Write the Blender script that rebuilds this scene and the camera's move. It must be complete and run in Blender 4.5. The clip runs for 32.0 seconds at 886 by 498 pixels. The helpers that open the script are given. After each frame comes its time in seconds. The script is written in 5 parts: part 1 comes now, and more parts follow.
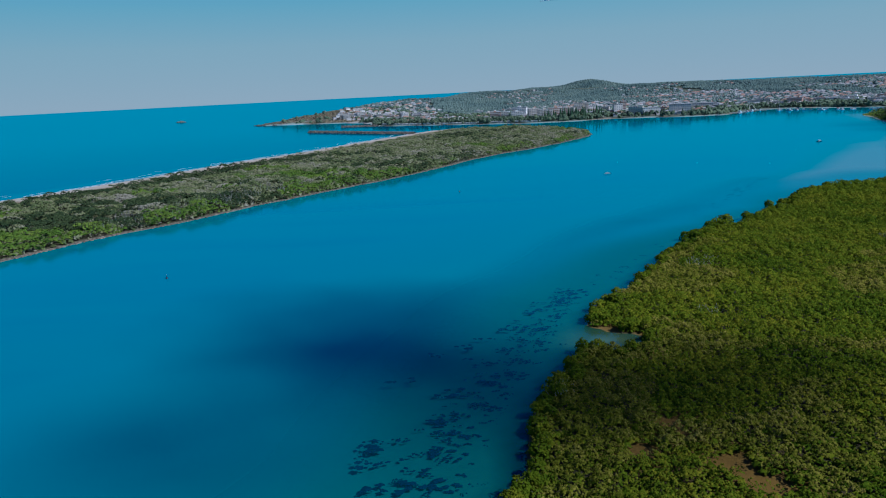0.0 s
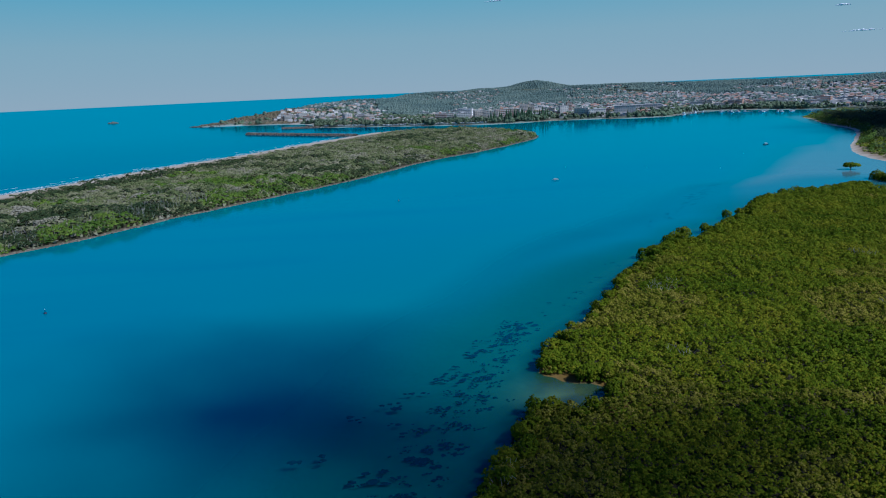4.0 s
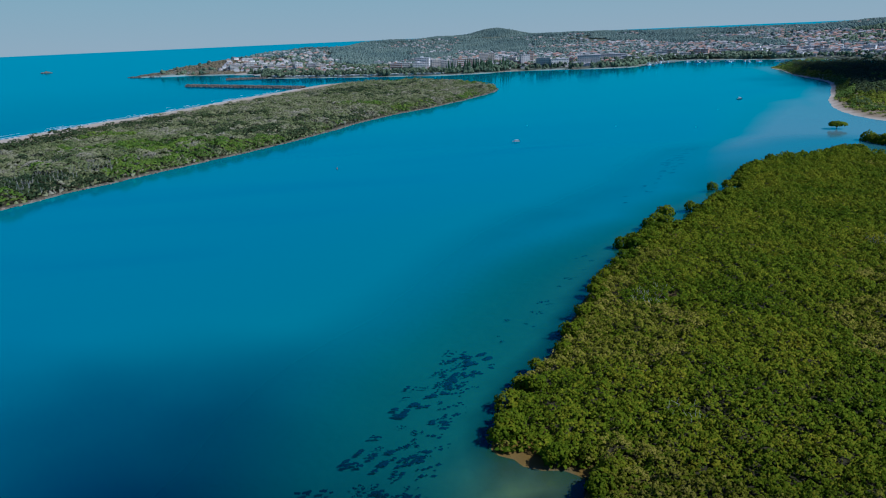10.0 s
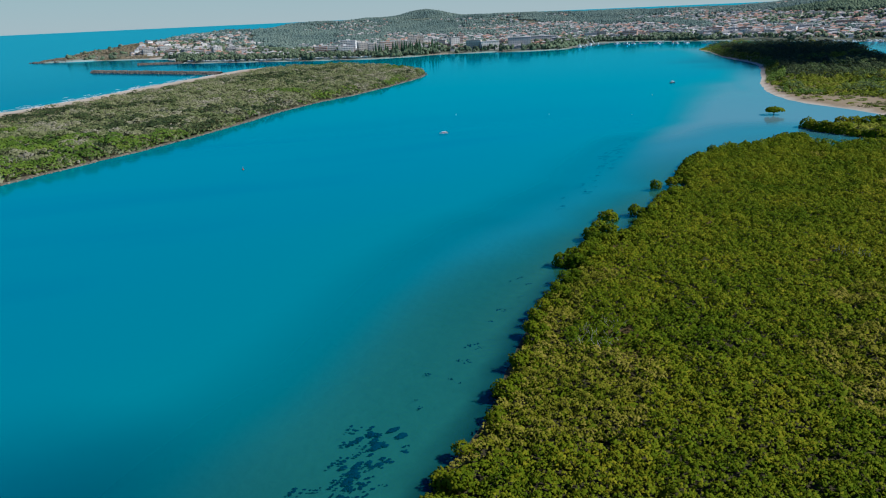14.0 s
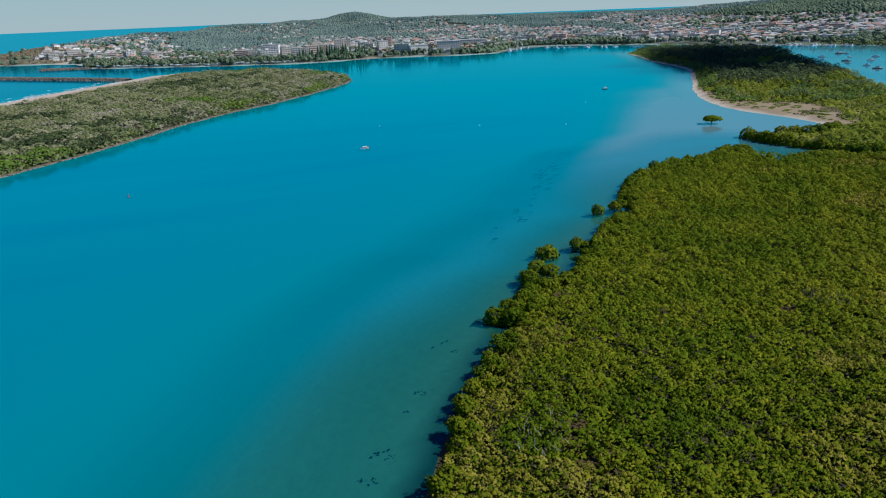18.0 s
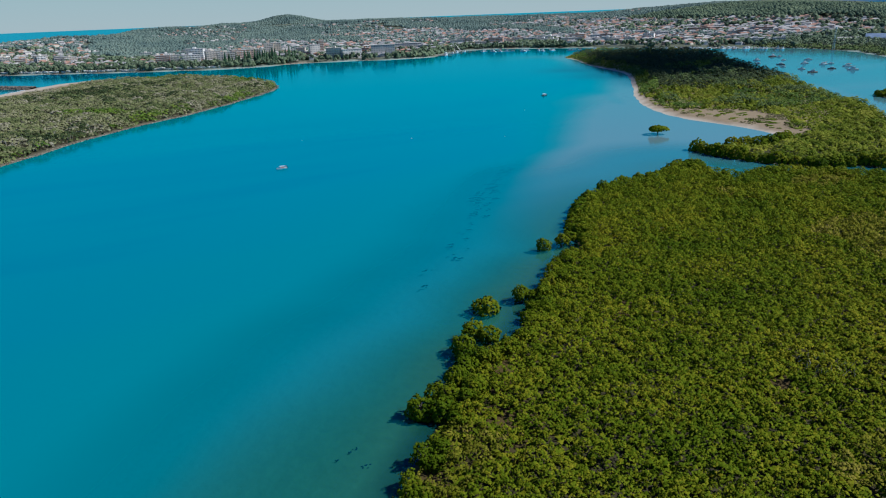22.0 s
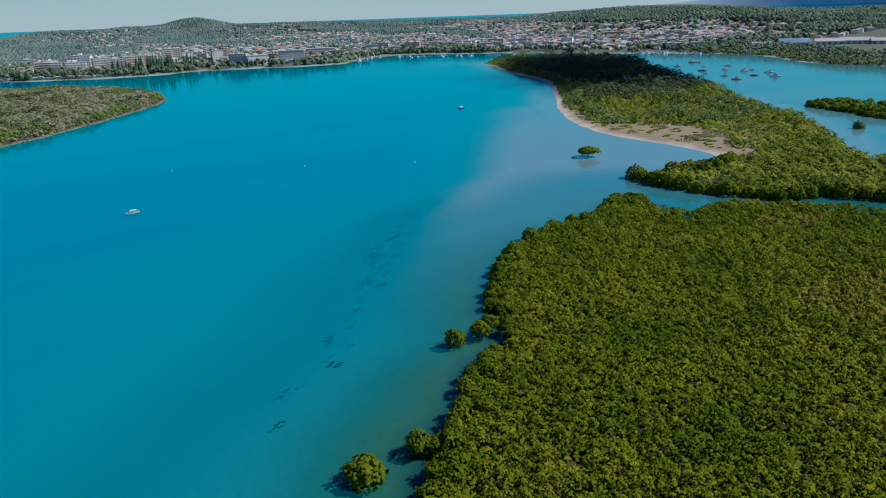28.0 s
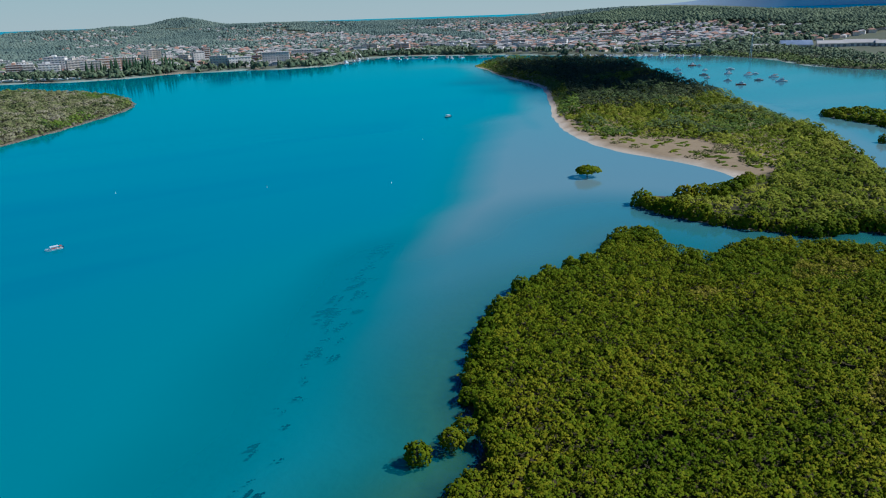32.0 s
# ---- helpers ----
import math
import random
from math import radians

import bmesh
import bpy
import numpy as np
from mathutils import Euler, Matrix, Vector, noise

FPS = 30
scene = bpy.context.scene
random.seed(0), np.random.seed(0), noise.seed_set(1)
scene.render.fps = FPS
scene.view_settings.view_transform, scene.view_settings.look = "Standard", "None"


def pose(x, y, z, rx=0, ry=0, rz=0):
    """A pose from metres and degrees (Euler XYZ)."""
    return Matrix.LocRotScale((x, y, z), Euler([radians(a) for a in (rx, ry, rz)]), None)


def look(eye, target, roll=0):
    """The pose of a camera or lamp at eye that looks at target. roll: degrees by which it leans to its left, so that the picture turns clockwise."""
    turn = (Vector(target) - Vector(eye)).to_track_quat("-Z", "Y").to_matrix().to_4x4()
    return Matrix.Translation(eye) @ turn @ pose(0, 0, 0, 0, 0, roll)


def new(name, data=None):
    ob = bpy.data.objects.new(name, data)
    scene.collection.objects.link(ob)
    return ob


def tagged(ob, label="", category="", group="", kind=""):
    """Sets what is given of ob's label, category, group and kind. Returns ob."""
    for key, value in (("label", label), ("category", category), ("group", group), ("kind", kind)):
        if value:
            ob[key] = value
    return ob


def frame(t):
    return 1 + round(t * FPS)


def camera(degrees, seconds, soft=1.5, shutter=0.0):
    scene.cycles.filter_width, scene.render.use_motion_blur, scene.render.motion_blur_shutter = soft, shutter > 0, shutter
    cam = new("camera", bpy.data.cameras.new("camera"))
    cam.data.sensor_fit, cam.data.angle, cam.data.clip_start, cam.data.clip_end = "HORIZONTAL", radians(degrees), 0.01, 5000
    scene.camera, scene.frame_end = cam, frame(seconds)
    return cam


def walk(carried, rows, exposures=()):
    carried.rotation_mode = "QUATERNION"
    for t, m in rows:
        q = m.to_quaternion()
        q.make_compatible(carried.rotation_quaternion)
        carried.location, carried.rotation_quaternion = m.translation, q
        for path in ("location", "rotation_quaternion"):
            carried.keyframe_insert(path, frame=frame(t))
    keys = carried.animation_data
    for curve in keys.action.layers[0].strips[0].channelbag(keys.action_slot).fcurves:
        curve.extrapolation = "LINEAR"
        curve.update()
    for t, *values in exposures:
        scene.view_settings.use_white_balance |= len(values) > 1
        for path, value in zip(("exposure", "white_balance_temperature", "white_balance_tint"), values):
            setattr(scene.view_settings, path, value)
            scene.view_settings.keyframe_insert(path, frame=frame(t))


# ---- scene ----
cam = camera(66.0, 32.0, soft=1.1)
PATH = [
    (0, (0.00, 0.00, 69.34), (-0.08, 97.41, 46.73), -2.87),
    (1, (1.61, 8.66, 69.48), (3.52, 106.07, 46.91), -2.86),
    (2, (3.07, 17.24, 69.51), (7.40, 114.56, 46.90), -2.77),
    (3, (4.82, 26.07, 69.57), (11.16, 123.26, 46.90), -2.67),
    (3.5, (5.86, 30.54, 69.53), (12.82, 127.68, 46.87), -2.65),
    (5.5, (10.45, 48.70, 69.30), (18.44, 145.12, 44.01), -2.54),
    (6, (11.49, 53.21, 69.30), (19.69, 149.33, 42.98), -2.51),
    (7, (13.50, 62.06, 69.42), (22.13, 157.57, 41.07), -2.49),
    (8, (15.66, 70.91, 69.57), (25.10, 165.92, 39.84), -2.42),
    (9, (18.19, 79.63, 69.69), (29.01, 174.43, 39.76), -2.44),
    (10, (20.87, 88.23, 69.77), (33.19, 182.82, 39.76), -2.49),
    (11, (23.69, 96.66, 69.74), (38.11, 190.85, 39.40), -2.51),
    (11.5, (25.13, 100.94, 69.73), (40.69, 194.45, 37.90), -2.52),
    (12, (26.69, 105.26, 69.74), (43.77, 198.21, 37.05), -2.53),
    (13, (30.01, 114.01, 69.78), (49.21, 206.53, 37.04), -2.53),
    (14, (33.50, 122.99, 69.88), (54.56, 215.11, 37.14), -2.53),
    (14.5, (35.38, 127.39, 69.88), (57.33, 219.29, 37.14), -2.50),
    (16.5, (43.14, 144.63, 69.77), (70.06, 235.20, 37.02), -2.39),
    (17, (45.21, 149.03, 69.78), (73.19, 239.28, 37.04), -2.36),
    (18, (49.64, 157.92, 69.88), (79.55, 247.55, 37.14), -2.30),
    (19, (54.24, 166.69, 70.00), (86.14, 255.62, 37.25), -2.37),
    (20, (58.99, 175.17, 69.99), (92.68, 263.45, 37.28), -2.29),
    (21, (63.87, 183.57, 69.97), (99.37, 271.14, 37.25), -2.26),
    (22, (68.94, 191.92, 69.93), (106.54, 278.61, 37.22), -2.22),
    (23, (74.37, 200.32, 69.91), (114.16, 286.05, 37.24), -2.19),
    (24, (80.22, 208.79, 70.00), (121.89, 293.62, 37.32), -2.14),
    (25, (86.35, 217.28, 70.12), (129.64, 301.28, 37.42), -2.14),
    (25.5, (89.49, 221.53, 70.17), (133.56, 305.13, 37.49), -2.12),
    (27.5, (102.41, 238.48, 70.26), (149.05, 320.68, 37.57), -2.03),
    (28, (105.67, 242.68, 70.30), (152.75, 324.63, 37.63), -2.04),
    (29, (112.35, 250.90, 70.42), (159.81, 332.61, 37.70), -1.90),
    (30, (119.08, 259.10, 70.59), (166.71, 340.70, 37.83), -1.85),
    (31, (125.63, 267.35, 70.72), (173.38, 348.90, 38.00), -1.86),
    (32, (131.91, 275.46, 70.68), (179.76, 356.96, 38.00), -1.94),
]
walk(cam, [(t, look(eye, target, roll)) for t, eye, target, roll in PATH],
     [(0, -0.2, 5000, 10), (9, -0.15, 5080, 10), (12, -0.1, 5250, 10), (13, 0.12, 5600, 8), (14, 0.15, 5750, 8), (32, 0.12, 5650, 8)])

# ---- sky and sun ----
SUN = Vector((0.63, -0.325, 0.707)).normalized()
world = bpy.data.worlds.new("sky")
scene.world = world
world.use_nodes = True
wn, wl = world.node_tree.nodes, world.node_tree.links
sky = wn.new("ShaderNodeTexSky")
sky.sky_type = "NISHITA"
sky.sun_disc = False
sky.sun_elevation = math.asin(SUN.z)
sky.sun_rotation = math.atan2(SUN.x, SUN.y)
sky.air_density, sky.dust_density, sky.ozone_density = 1.0, 0.0, 1.5
wn["Background"].inputs["Strength"].default_value = 0.131
coords = wn.new("ShaderNodeTexCoord")
split = wn.new("ShaderNodeSeparateXYZ")
wl.new(coords.outputs["Generated"], split.inputs[0])
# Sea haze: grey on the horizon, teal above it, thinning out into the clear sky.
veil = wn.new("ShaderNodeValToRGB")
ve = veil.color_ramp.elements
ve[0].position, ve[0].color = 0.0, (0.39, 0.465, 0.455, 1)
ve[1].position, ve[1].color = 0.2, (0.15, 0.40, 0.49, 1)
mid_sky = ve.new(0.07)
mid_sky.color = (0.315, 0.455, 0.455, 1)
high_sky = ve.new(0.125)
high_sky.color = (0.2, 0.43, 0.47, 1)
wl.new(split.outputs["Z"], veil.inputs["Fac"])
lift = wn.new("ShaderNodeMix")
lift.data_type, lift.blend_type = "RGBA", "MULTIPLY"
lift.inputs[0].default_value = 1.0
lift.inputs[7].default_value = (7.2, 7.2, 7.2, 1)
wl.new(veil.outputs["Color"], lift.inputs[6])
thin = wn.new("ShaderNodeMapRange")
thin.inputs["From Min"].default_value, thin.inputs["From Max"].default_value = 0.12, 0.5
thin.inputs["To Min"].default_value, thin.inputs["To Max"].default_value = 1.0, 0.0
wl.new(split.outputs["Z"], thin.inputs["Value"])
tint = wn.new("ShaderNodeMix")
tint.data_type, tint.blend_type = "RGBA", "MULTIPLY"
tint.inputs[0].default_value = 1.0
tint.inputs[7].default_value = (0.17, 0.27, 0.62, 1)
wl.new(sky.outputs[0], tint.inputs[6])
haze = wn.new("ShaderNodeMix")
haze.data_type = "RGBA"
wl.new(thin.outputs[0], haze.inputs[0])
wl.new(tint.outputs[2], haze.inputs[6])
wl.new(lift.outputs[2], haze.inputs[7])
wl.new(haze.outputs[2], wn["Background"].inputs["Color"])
sun = new("sun", bpy.data.lights.new("sun", "SUN"))
sun.data.energy, sun.data.angle, sun.data.color = 5.0, radians(0.5), (1.0, 0.95, 0.86)
sun.matrix_world = look(SUN * 1000, (0, 0, 0))

# ---- materials ----
def material(name, shades, scale=0.2, fine=3.0, rough=0.85, metal=0.0, bump=0.3, island=0.0, objects=0.0, crown=0.0, spec=0.3):
    """A principled surface: shades mixed by coarse and fine noise, with per-piece variation and relief."""
    m = bpy.data.materials.new(name)
    m.use_nodes = True
    n, l = m.node_tree.nodes, m.node_tree.links
    b = n["Principled BSDF"]
    b.inputs["Roughness"].default_value, b.inputs["Metallic"].default_value = rough, metal
    b.inputs["Specular IOR Level"].default_value = spec
    geo = n.new("ShaderNodeNewGeometry")
    coarse, small = n.new("ShaderNodeTexNoise"), n.new("ShaderNodeTexNoise")
    coarse.inputs["Scale"].default_value, small.inputs["Scale"].default_value = scale, fine
    coarse.inputs["Detail"].default_value = small.inputs["Detail"].default_value = 4
    for t in (coarse, small):
        l.new(geo.outputs["Position"], t.inputs["Vector"])
    add = n.new("ShaderNodeMath")
    add.operation = "MULTIPLY_ADD"
    l.new(small.outputs["Fac"], add.inputs[0])
    add.inputs[1].default_value = 0.5
    l.new(coarse.outputs["Fac"], add.inputs[2])
    last = add.outputs[0]
    extra = 0.25
    plant = n.new("ShaderNodeAttribute")
    plant.attribute_name = "crown"
    for amount, out in ((crown, plant.outputs["Fac"]), (island, geo.outputs["Random Per Island"]), (objects, n.new("ShaderNodeObjectInfo").outputs["Random"])):
        if amount:
            mix = n.new("ShaderNodeMath")
            mix.operation = "MULTIPLY_ADD"
            l.new(out, mix.inputs[0])
            mix.inputs[1].default_value = amount
            l.new(last, mix.inputs[2])
            last = mix.outputs[0]
            extra += amount / 2
    ramp = n.new("ShaderNodeValToRGB")
    e = ramp.color_ramp.elements
    spread = 0.12 + (island + objects + crown) * 0.32
    mid = 0.5 + extra
    for k, c in enumerate(shades):
        at = mid + spread * (2 * k / max(1, len(shades) - 1) - 1)
        at /= 2.0
        el = e[k] if k < 2 else e.new(at)
        el.position, el.color = at, (*c, 1)
    half = n.new("ShaderNodeMath")
    half.operation = "MULTIPLY"
    half.inputs[1].default_value = 0.5
    l.new(last, half.inputs[0])
    l.new(half.outputs[0], ramp.inputs["Fac"])
    l.new(ramp.outputs["Color"], b.inputs["Base Color"])
    if bump:
        bp = n.new("ShaderNodeBump")
        bp.inputs["Strength"].default_value, bp.inputs["Distance"].default_value = bump, 0.6 / fine
        l.new(small.outputs["Fac"], bp.inputs["Height"])
        l.new(bp.outputs["Normal"], b.inputs["Normal"])
    return m


MANGROVE = material("mangrove_leaves", [(0.037, 0.066, 0.002), (0.085, 0.1121, 0.004), (0.165, 0.154, 0.008)], 0.035, 0.7, 0.6, island=0.4, crown=0.22, spec=0.015)
MANGROVE_OLIVE = material("olive_mangrove_leaves", [(0.062, 0.075, 0.005), (0.128, 0.124, 0.01), (0.2, 0.168, 0.03)], 0.06, 0.9, 0.65, island=0.4, crown=0.22, spec=0.015)
MANGROVE_DEEP = material("deep_green_mangrove_leaves", [(0.034, 0.063, 0.002), (0.079, 0.108, 0.004), (0.153, 0.149, 0.007)], 0.035, 0.7, 0.6, island=0.4, crown=0.22, spec=0.015)
MANGROVE_EDGE = material("mangrove_edge_leaves", [(0.034, 0.06, 0.002), (0.072, 0.098, 0.003), (0.132, 0.13, 0.006)], 0.06, 0.7, 0.6, island=0.25, objects=0.2, spec=0.015)
DRYWOOD = material("bare_branches", [(0.16, 0.15, 0.13), (0.28, 0.265, 0.235)], 0.3, 4.0, 0.9, island=0.3)
SCRUB = material("coastal_scrub", [(0.058, 0.082, 0.026), (0.113, 0.129, 0.046), (0.17, 0.168, 0.082), (0.228, 0.206, 0.148)], 0.03, 0.4, 0.7, island=0.08, crown=0.4, spec=0.08)
SCRUB_GREEN = material("green_scrub", [(0.034, 0.068, 0.008), (0.075, 0.125, 0.013), (0.125, 0.165, 0.022)], 0.04, 0.4, 0.6, island=0.2, crown=0.5, spec=0.08)
CASUARINA = material("casuarina_needles", [(0.015, 0.028, 0.01), (0.034, 0.05, 0.017), (0.06, 0.075, 0.026)], 0.04, 0.4, 0.7, island=0.25, crown=0.4, spec=0.08)
CASUARINA_PALE = material("pale_casuarina_needles", [(0.044, 0.0748, 0.022), (0.0825, 0.1155, 0.0374), (0.1265, 0.154, 0.0605)], 0.04, 0.4, 0.7, island=0.25, crown=0.4, spec=0.05)
HEATH = material("headland_heath", [(0.098, 0.08918, 0.049), (0.168, 0.1372, 0.084), (0.238, 0.1921, 0.133)], 0.02, 0.2, 0.9, island=0.2, crown=0.4, spec=0.08)
ISLAND_BUSH = material("island_bush", [(0.06, 0.09, 0.006), (0.125, 0.15, 0.012), (0.2, 0.2, 0.025)], 0.05, 0.5, 0.6, island=0.04, crown=0.3, spec=0.02)
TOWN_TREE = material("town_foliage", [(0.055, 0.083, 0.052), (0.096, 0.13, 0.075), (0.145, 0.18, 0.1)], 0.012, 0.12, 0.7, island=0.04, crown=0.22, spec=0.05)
PARK_TREE = material("park_foliage", [(0.05, 0.075, 0.045), (0.085, 0.115, 0.066), (0.125, 0.155, 0.085)], 0.02, 0.3, 0.7, island=0.1, crown=0.4, spec=0.08)
# Grey-green leaves, made paler and bluer to carry the haze over the hills.
HAZED_EUCALYPT = material("hazed_eucalypt_foliage", [(0.075, 0.112, 0.1), (0.108, 0.15, 0.125), (0.145, 0.185, 0.145)], 0.008, 0.1, 0.7, island=0.03, crown=0.14, spec=0.05)
PINE = material("pine_foliage", [(0.024, 0.054, 0.0288), (0.054, 0.09, 0.0432)], 0.03, 0.5, 0.7, island=0.4, spec=0.08)
BARK = material("grey_bark", [(0.06, 0.05, 0.04), (0.14, 0.12, 0.1)], 0.8, 8.0, 0.9)
ROCK = material("breakwater_rock", [(0.048, 0.04, 0.032), (0.112, 0.092, 0.072), (0.192, 0.16, 0.12)], 0.2, 1.5, 0.9, island=0.4, objects=0.4)
SEAGRASS = material("seagrass", [(0.01, 0.03, 0.055), (0.02, 0.05, 0.07)], 0.3, 3.0, 0.9)
BANK_STONE = material("tan_bank_stone", [(0.09, 0.07, 0.05), (0.16, 0.125, 0.09), (0.24, 0.19, 0.14)], 0.2, 1.5, 0.9, island=0.4)
FOAM = material("surf_foam", [(0.48, 0.528, 0.544), (0.68, 0.696, 0.696)], 0.1, 1.0, 0.8)
DRY_GRASS = material("dune_grass", [(0.08, 0.08, 0.024), (0.16, 0.136, 0.056)], 0.1, 2.0, 0.9, island=0.4)


def ground_material():
    """Sand, leaf litter, town lawn and rock, told apart by where on the land they lie."""
    m = bpy.data.materials.new("ground")
    m.use_nodes = True
    n, l = m.node_tree.nodes, m.node_tree.links
    b = n["Principled BSDF"]
    b.inputs["Roughness"].default_value = 0.92
    b.inputs["Specular IOR Level"].default_value = 0.15
    geo = n.new("ShaderNodeNewGeometry")
    noises = []
    for scale in (0.02, 0.4):
        t = n.new("ShaderNodeTexNoise")
        t.inputs["Scale"].default_value, t.inputs["Detail"].default_value = scale, 6
        l.new(geo.outputs["Position"], t.inputs["Vector"])
        noises.append(t.outputs["Fac"])

    def blend(a, c, fac):
        x = n.new("ShaderNodeMix")
        x.data_type = "RGBA"
        for s, v in ((0, fac), (6, a), (7, c)):
            if isinstance(v, tuple):
                x.inputs[s].default_value = (*v, 1)
            else:
                l.new(v, x.inputs[s])
        return x.outputs[2]

    def mask(name):
        a = n.new("ShaderNodeAttribute")
        a.attribute_name = name
        return a.outputs["Fac"]

    litter = blend((0.025, 0.025, 0.01), (0.06, 0.05, 0.025), noises[1])
    sand = blend((0.36, 0.29, 0.215), (0.48, 0.4, 0.305), noises[1])
    dry = blend((0.19, 0.142, 0.08), (0.29, 0.215, 0.13), noises[1])
    mud = blend((0.11, 0.06, 0.008), (0.2, 0.115, 0.02), noises[1])
    lawn = blend((0.07, 0.085, 0.05), (0.13, 0.13, 0.085), noises[0])
    bed = blend((0.33, 0.43, 0.37), (0.41, 0.49, 0.42), noises[0])
    silt = blend((0.22, 0.175, 0.06), (0.32, 0.25, 0.095), noises[1])
    c = blend(litter, lawn, mask("lawn"))
    c = blend(c, mud, mask("mud"))
    c = blend(c, dry, mask("dry"))
    c = blend(c, sand, mask("sand"))
    c = blend(c, blend(bed, silt, mask("silt")), mask("bed"))
    l.new(c, b.inputs["Base Color"])
    bp = n.new("ShaderNodeBump")
    bp.inputs["Strength"].default_value, bp.inputs["Distance"].default_value = 0.4, 0.5
    l.new(noises[1], bp.inputs["Height"])
    l.new(bp.outputs["Normal"], b.inputs["Normal"])
    return m


def water_material():
    """Turbid water: a body colour by depth and painted back-channel sheen, see-through over the shoals, with a rippled
    glossy skin.
    """
    m = bpy.data.materials.new("water")
    m.use_nodes = True
    n, l = m.node_tree.nodes, m.node_tree.links
    b = n["Principled BSDF"]
    geo = n.new("ShaderNodeNewGeometry")
    shoal_sheen = n.new("ShaderNodeAttribute")
    shoal_sheen.attribute_name = "shoal_sheen"
    ocean = n.new("ShaderNodeAttribute")
    ocean.attribute_name = "ocean"
    clear = n.new("ShaderNodeAttribute")
    clear.attribute_name = "clear"
    big = n.new("ShaderNodeTexNoise")
    big.inputs["Scale"].default_value, big.inputs["Detail"].default_value = 0.011, 4
    stretch = n.new("ShaderNodeMapping")
    stretch.inputs["Scale"].default_value = (0.35, 1.8, 1)
    stretch.inputs["Rotation"].default_value = (0, 0, radians(25))
    l.new(geo.outputs["Position"], stretch.inputs["Vector"])
    l.new(stretch.outputs[0], big.inputs["Vector"])
    wob = n.new("ShaderNodeMath")
    wob.operation = "MULTIPLY_ADD"
    wob.inputs[1].default_value = 0.36
    l.new(big.outputs["Fac"], wob.inputs[0])
    l.new(shoal_sheen.outputs["Fac"], wob.inputs[2])
    ramp = n.new("ShaderNodeValToRGB")
    e = ramp.color_ramp.elements
    e[0].position, e[0].color = 0.06, (0.0, 0.14, 0.203, 1)
    e[1].position, e[1].color = 1.0, (0.13, 0.21, 0.215, 1)
    for p, c in ((0.19, (0.0, 0.17, 0.213, 1)), (0.4, (0.0, 0.178, 0.205, 1)), (0.66, (0.02, 0.172, 0.182, 1))):
        x = e.new(p)
        x.color = c
    l.new(wob.outputs[0], ramp.inputs["Fac"])
    sea = n.new("ShaderNodeMix")
    sea.data_type = "RGBA"
    swells = n.new("ShaderNodeValToRGB")
    swells.color_ramp.elements[0].position, swells.color_ramp.elements[0].color = 0.32, (0.0, 0.05, 0.118, 1)
    swells.color_ramp.elements[1].position, swells.color_ramp.elements[1].color = 0.68, (0.0, 0.075, 0.138, 1)
    l.new(big.outputs["Fac"], swells.inputs["Fac"])
    l.new(swells.outputs["Color"], sea.inputs[7])
    l.new(ocean.outputs["Fac"], sea.inputs[0])
    l.new(ramp.outputs["Color"], sea.inputs[6])
    n.remove(b)
    b = n.new("ShaderNodeBsdfDiffuse")
    shallow = n.new("ShaderNodeMix")
    shallow.data_type = "RGBA"
    shallow.inputs[7].default_value = (0.0, 0.242, 0.285, 1)
    l.new(clear.outputs["Fac"], shallow.inputs[0])
    l.new(sea.outputs[2], shallow.inputs[6])
    l.new(shallow.outputs[2], b.inputs["Color"])
    waves = n.new("ShaderNodeTexNoise")
    waves.inputs["Scale"].default_value, waves.inputs["Detail"].default_value = 0.45, 5
    squash = n.new("ShaderNodeMapping")
    squash.inputs["Scale"].default_value = (1.0, 2.2, 1)
    squash.inputs["Rotation"].default_value = (0, 0, radians(-20))
    l.new(geo.outputs["Position"], squash.inputs["Vector"])
    l.new(squash.outputs[0], waves.inputs["Vector"])
    bp = n.new("ShaderNodeBump")
    bp.inputs["Strength"].default_value, bp.inputs["Distance"].default_value = 0.5, 0.03
    l.new(waves.outputs["Fac"], bp.inputs["Height"])
    gloss, fres, share, both = n.new("ShaderNodeBsdfGlossy"), n.new("ShaderNodeFresnel"), n.new("ShaderNodeMath"), n.new("ShaderNodeMixShader")
    gloss.inputs["Roughness"].default_value = 0.1
    gloss.inputs["Color"].default_value = (0.12, 0.77, 0.98, 1)
    fres.inputs["IOR"].default_value = 1.33
    share.operation = "MULTIPLY"
    share.inputs[1].default_value = 1.0
    for x in (gloss, fres):
        l.new(bp.outputs["Normal"], x.inputs["Normal"])
    l.new(fres.outputs[0], share.inputs[0])
    l.new(share.outputs[0], both.inputs[0])
    through_it = n.new("ShaderNodeBsdfTransparent")
    thin = n.new("ShaderNodeAttribute")
    thin.attribute_name = "thin"
    stain = n.new("ShaderNodeMix")
    stain.data_type = "RGBA"
    stain.inputs[6].default_value, stain.inputs[7].default_value = (0.25, 0.66, 0.78, 1), (0.72, 0.84, 0.62, 1)
    l.new(thin.outputs["Fac"], stain.inputs[0])
    l.new(stain.outputs[2], through_it.inputs["Color"])
    mix = n.new("ShaderNodeMixShader")
    l.new(clear.outputs["Fac"], mix.inputs[0])
    l.new(b.outputs[0], mix.inputs[1])
    l.new(through_it.outputs[0], mix.inputs[2])
    l.new(mix.outputs[0], both.inputs[1])
    l.new(gloss.outputs[0], both.inputs[2])
    l.new(both.outputs[0], n["Material Output"].inputs["Surface"])
    return m


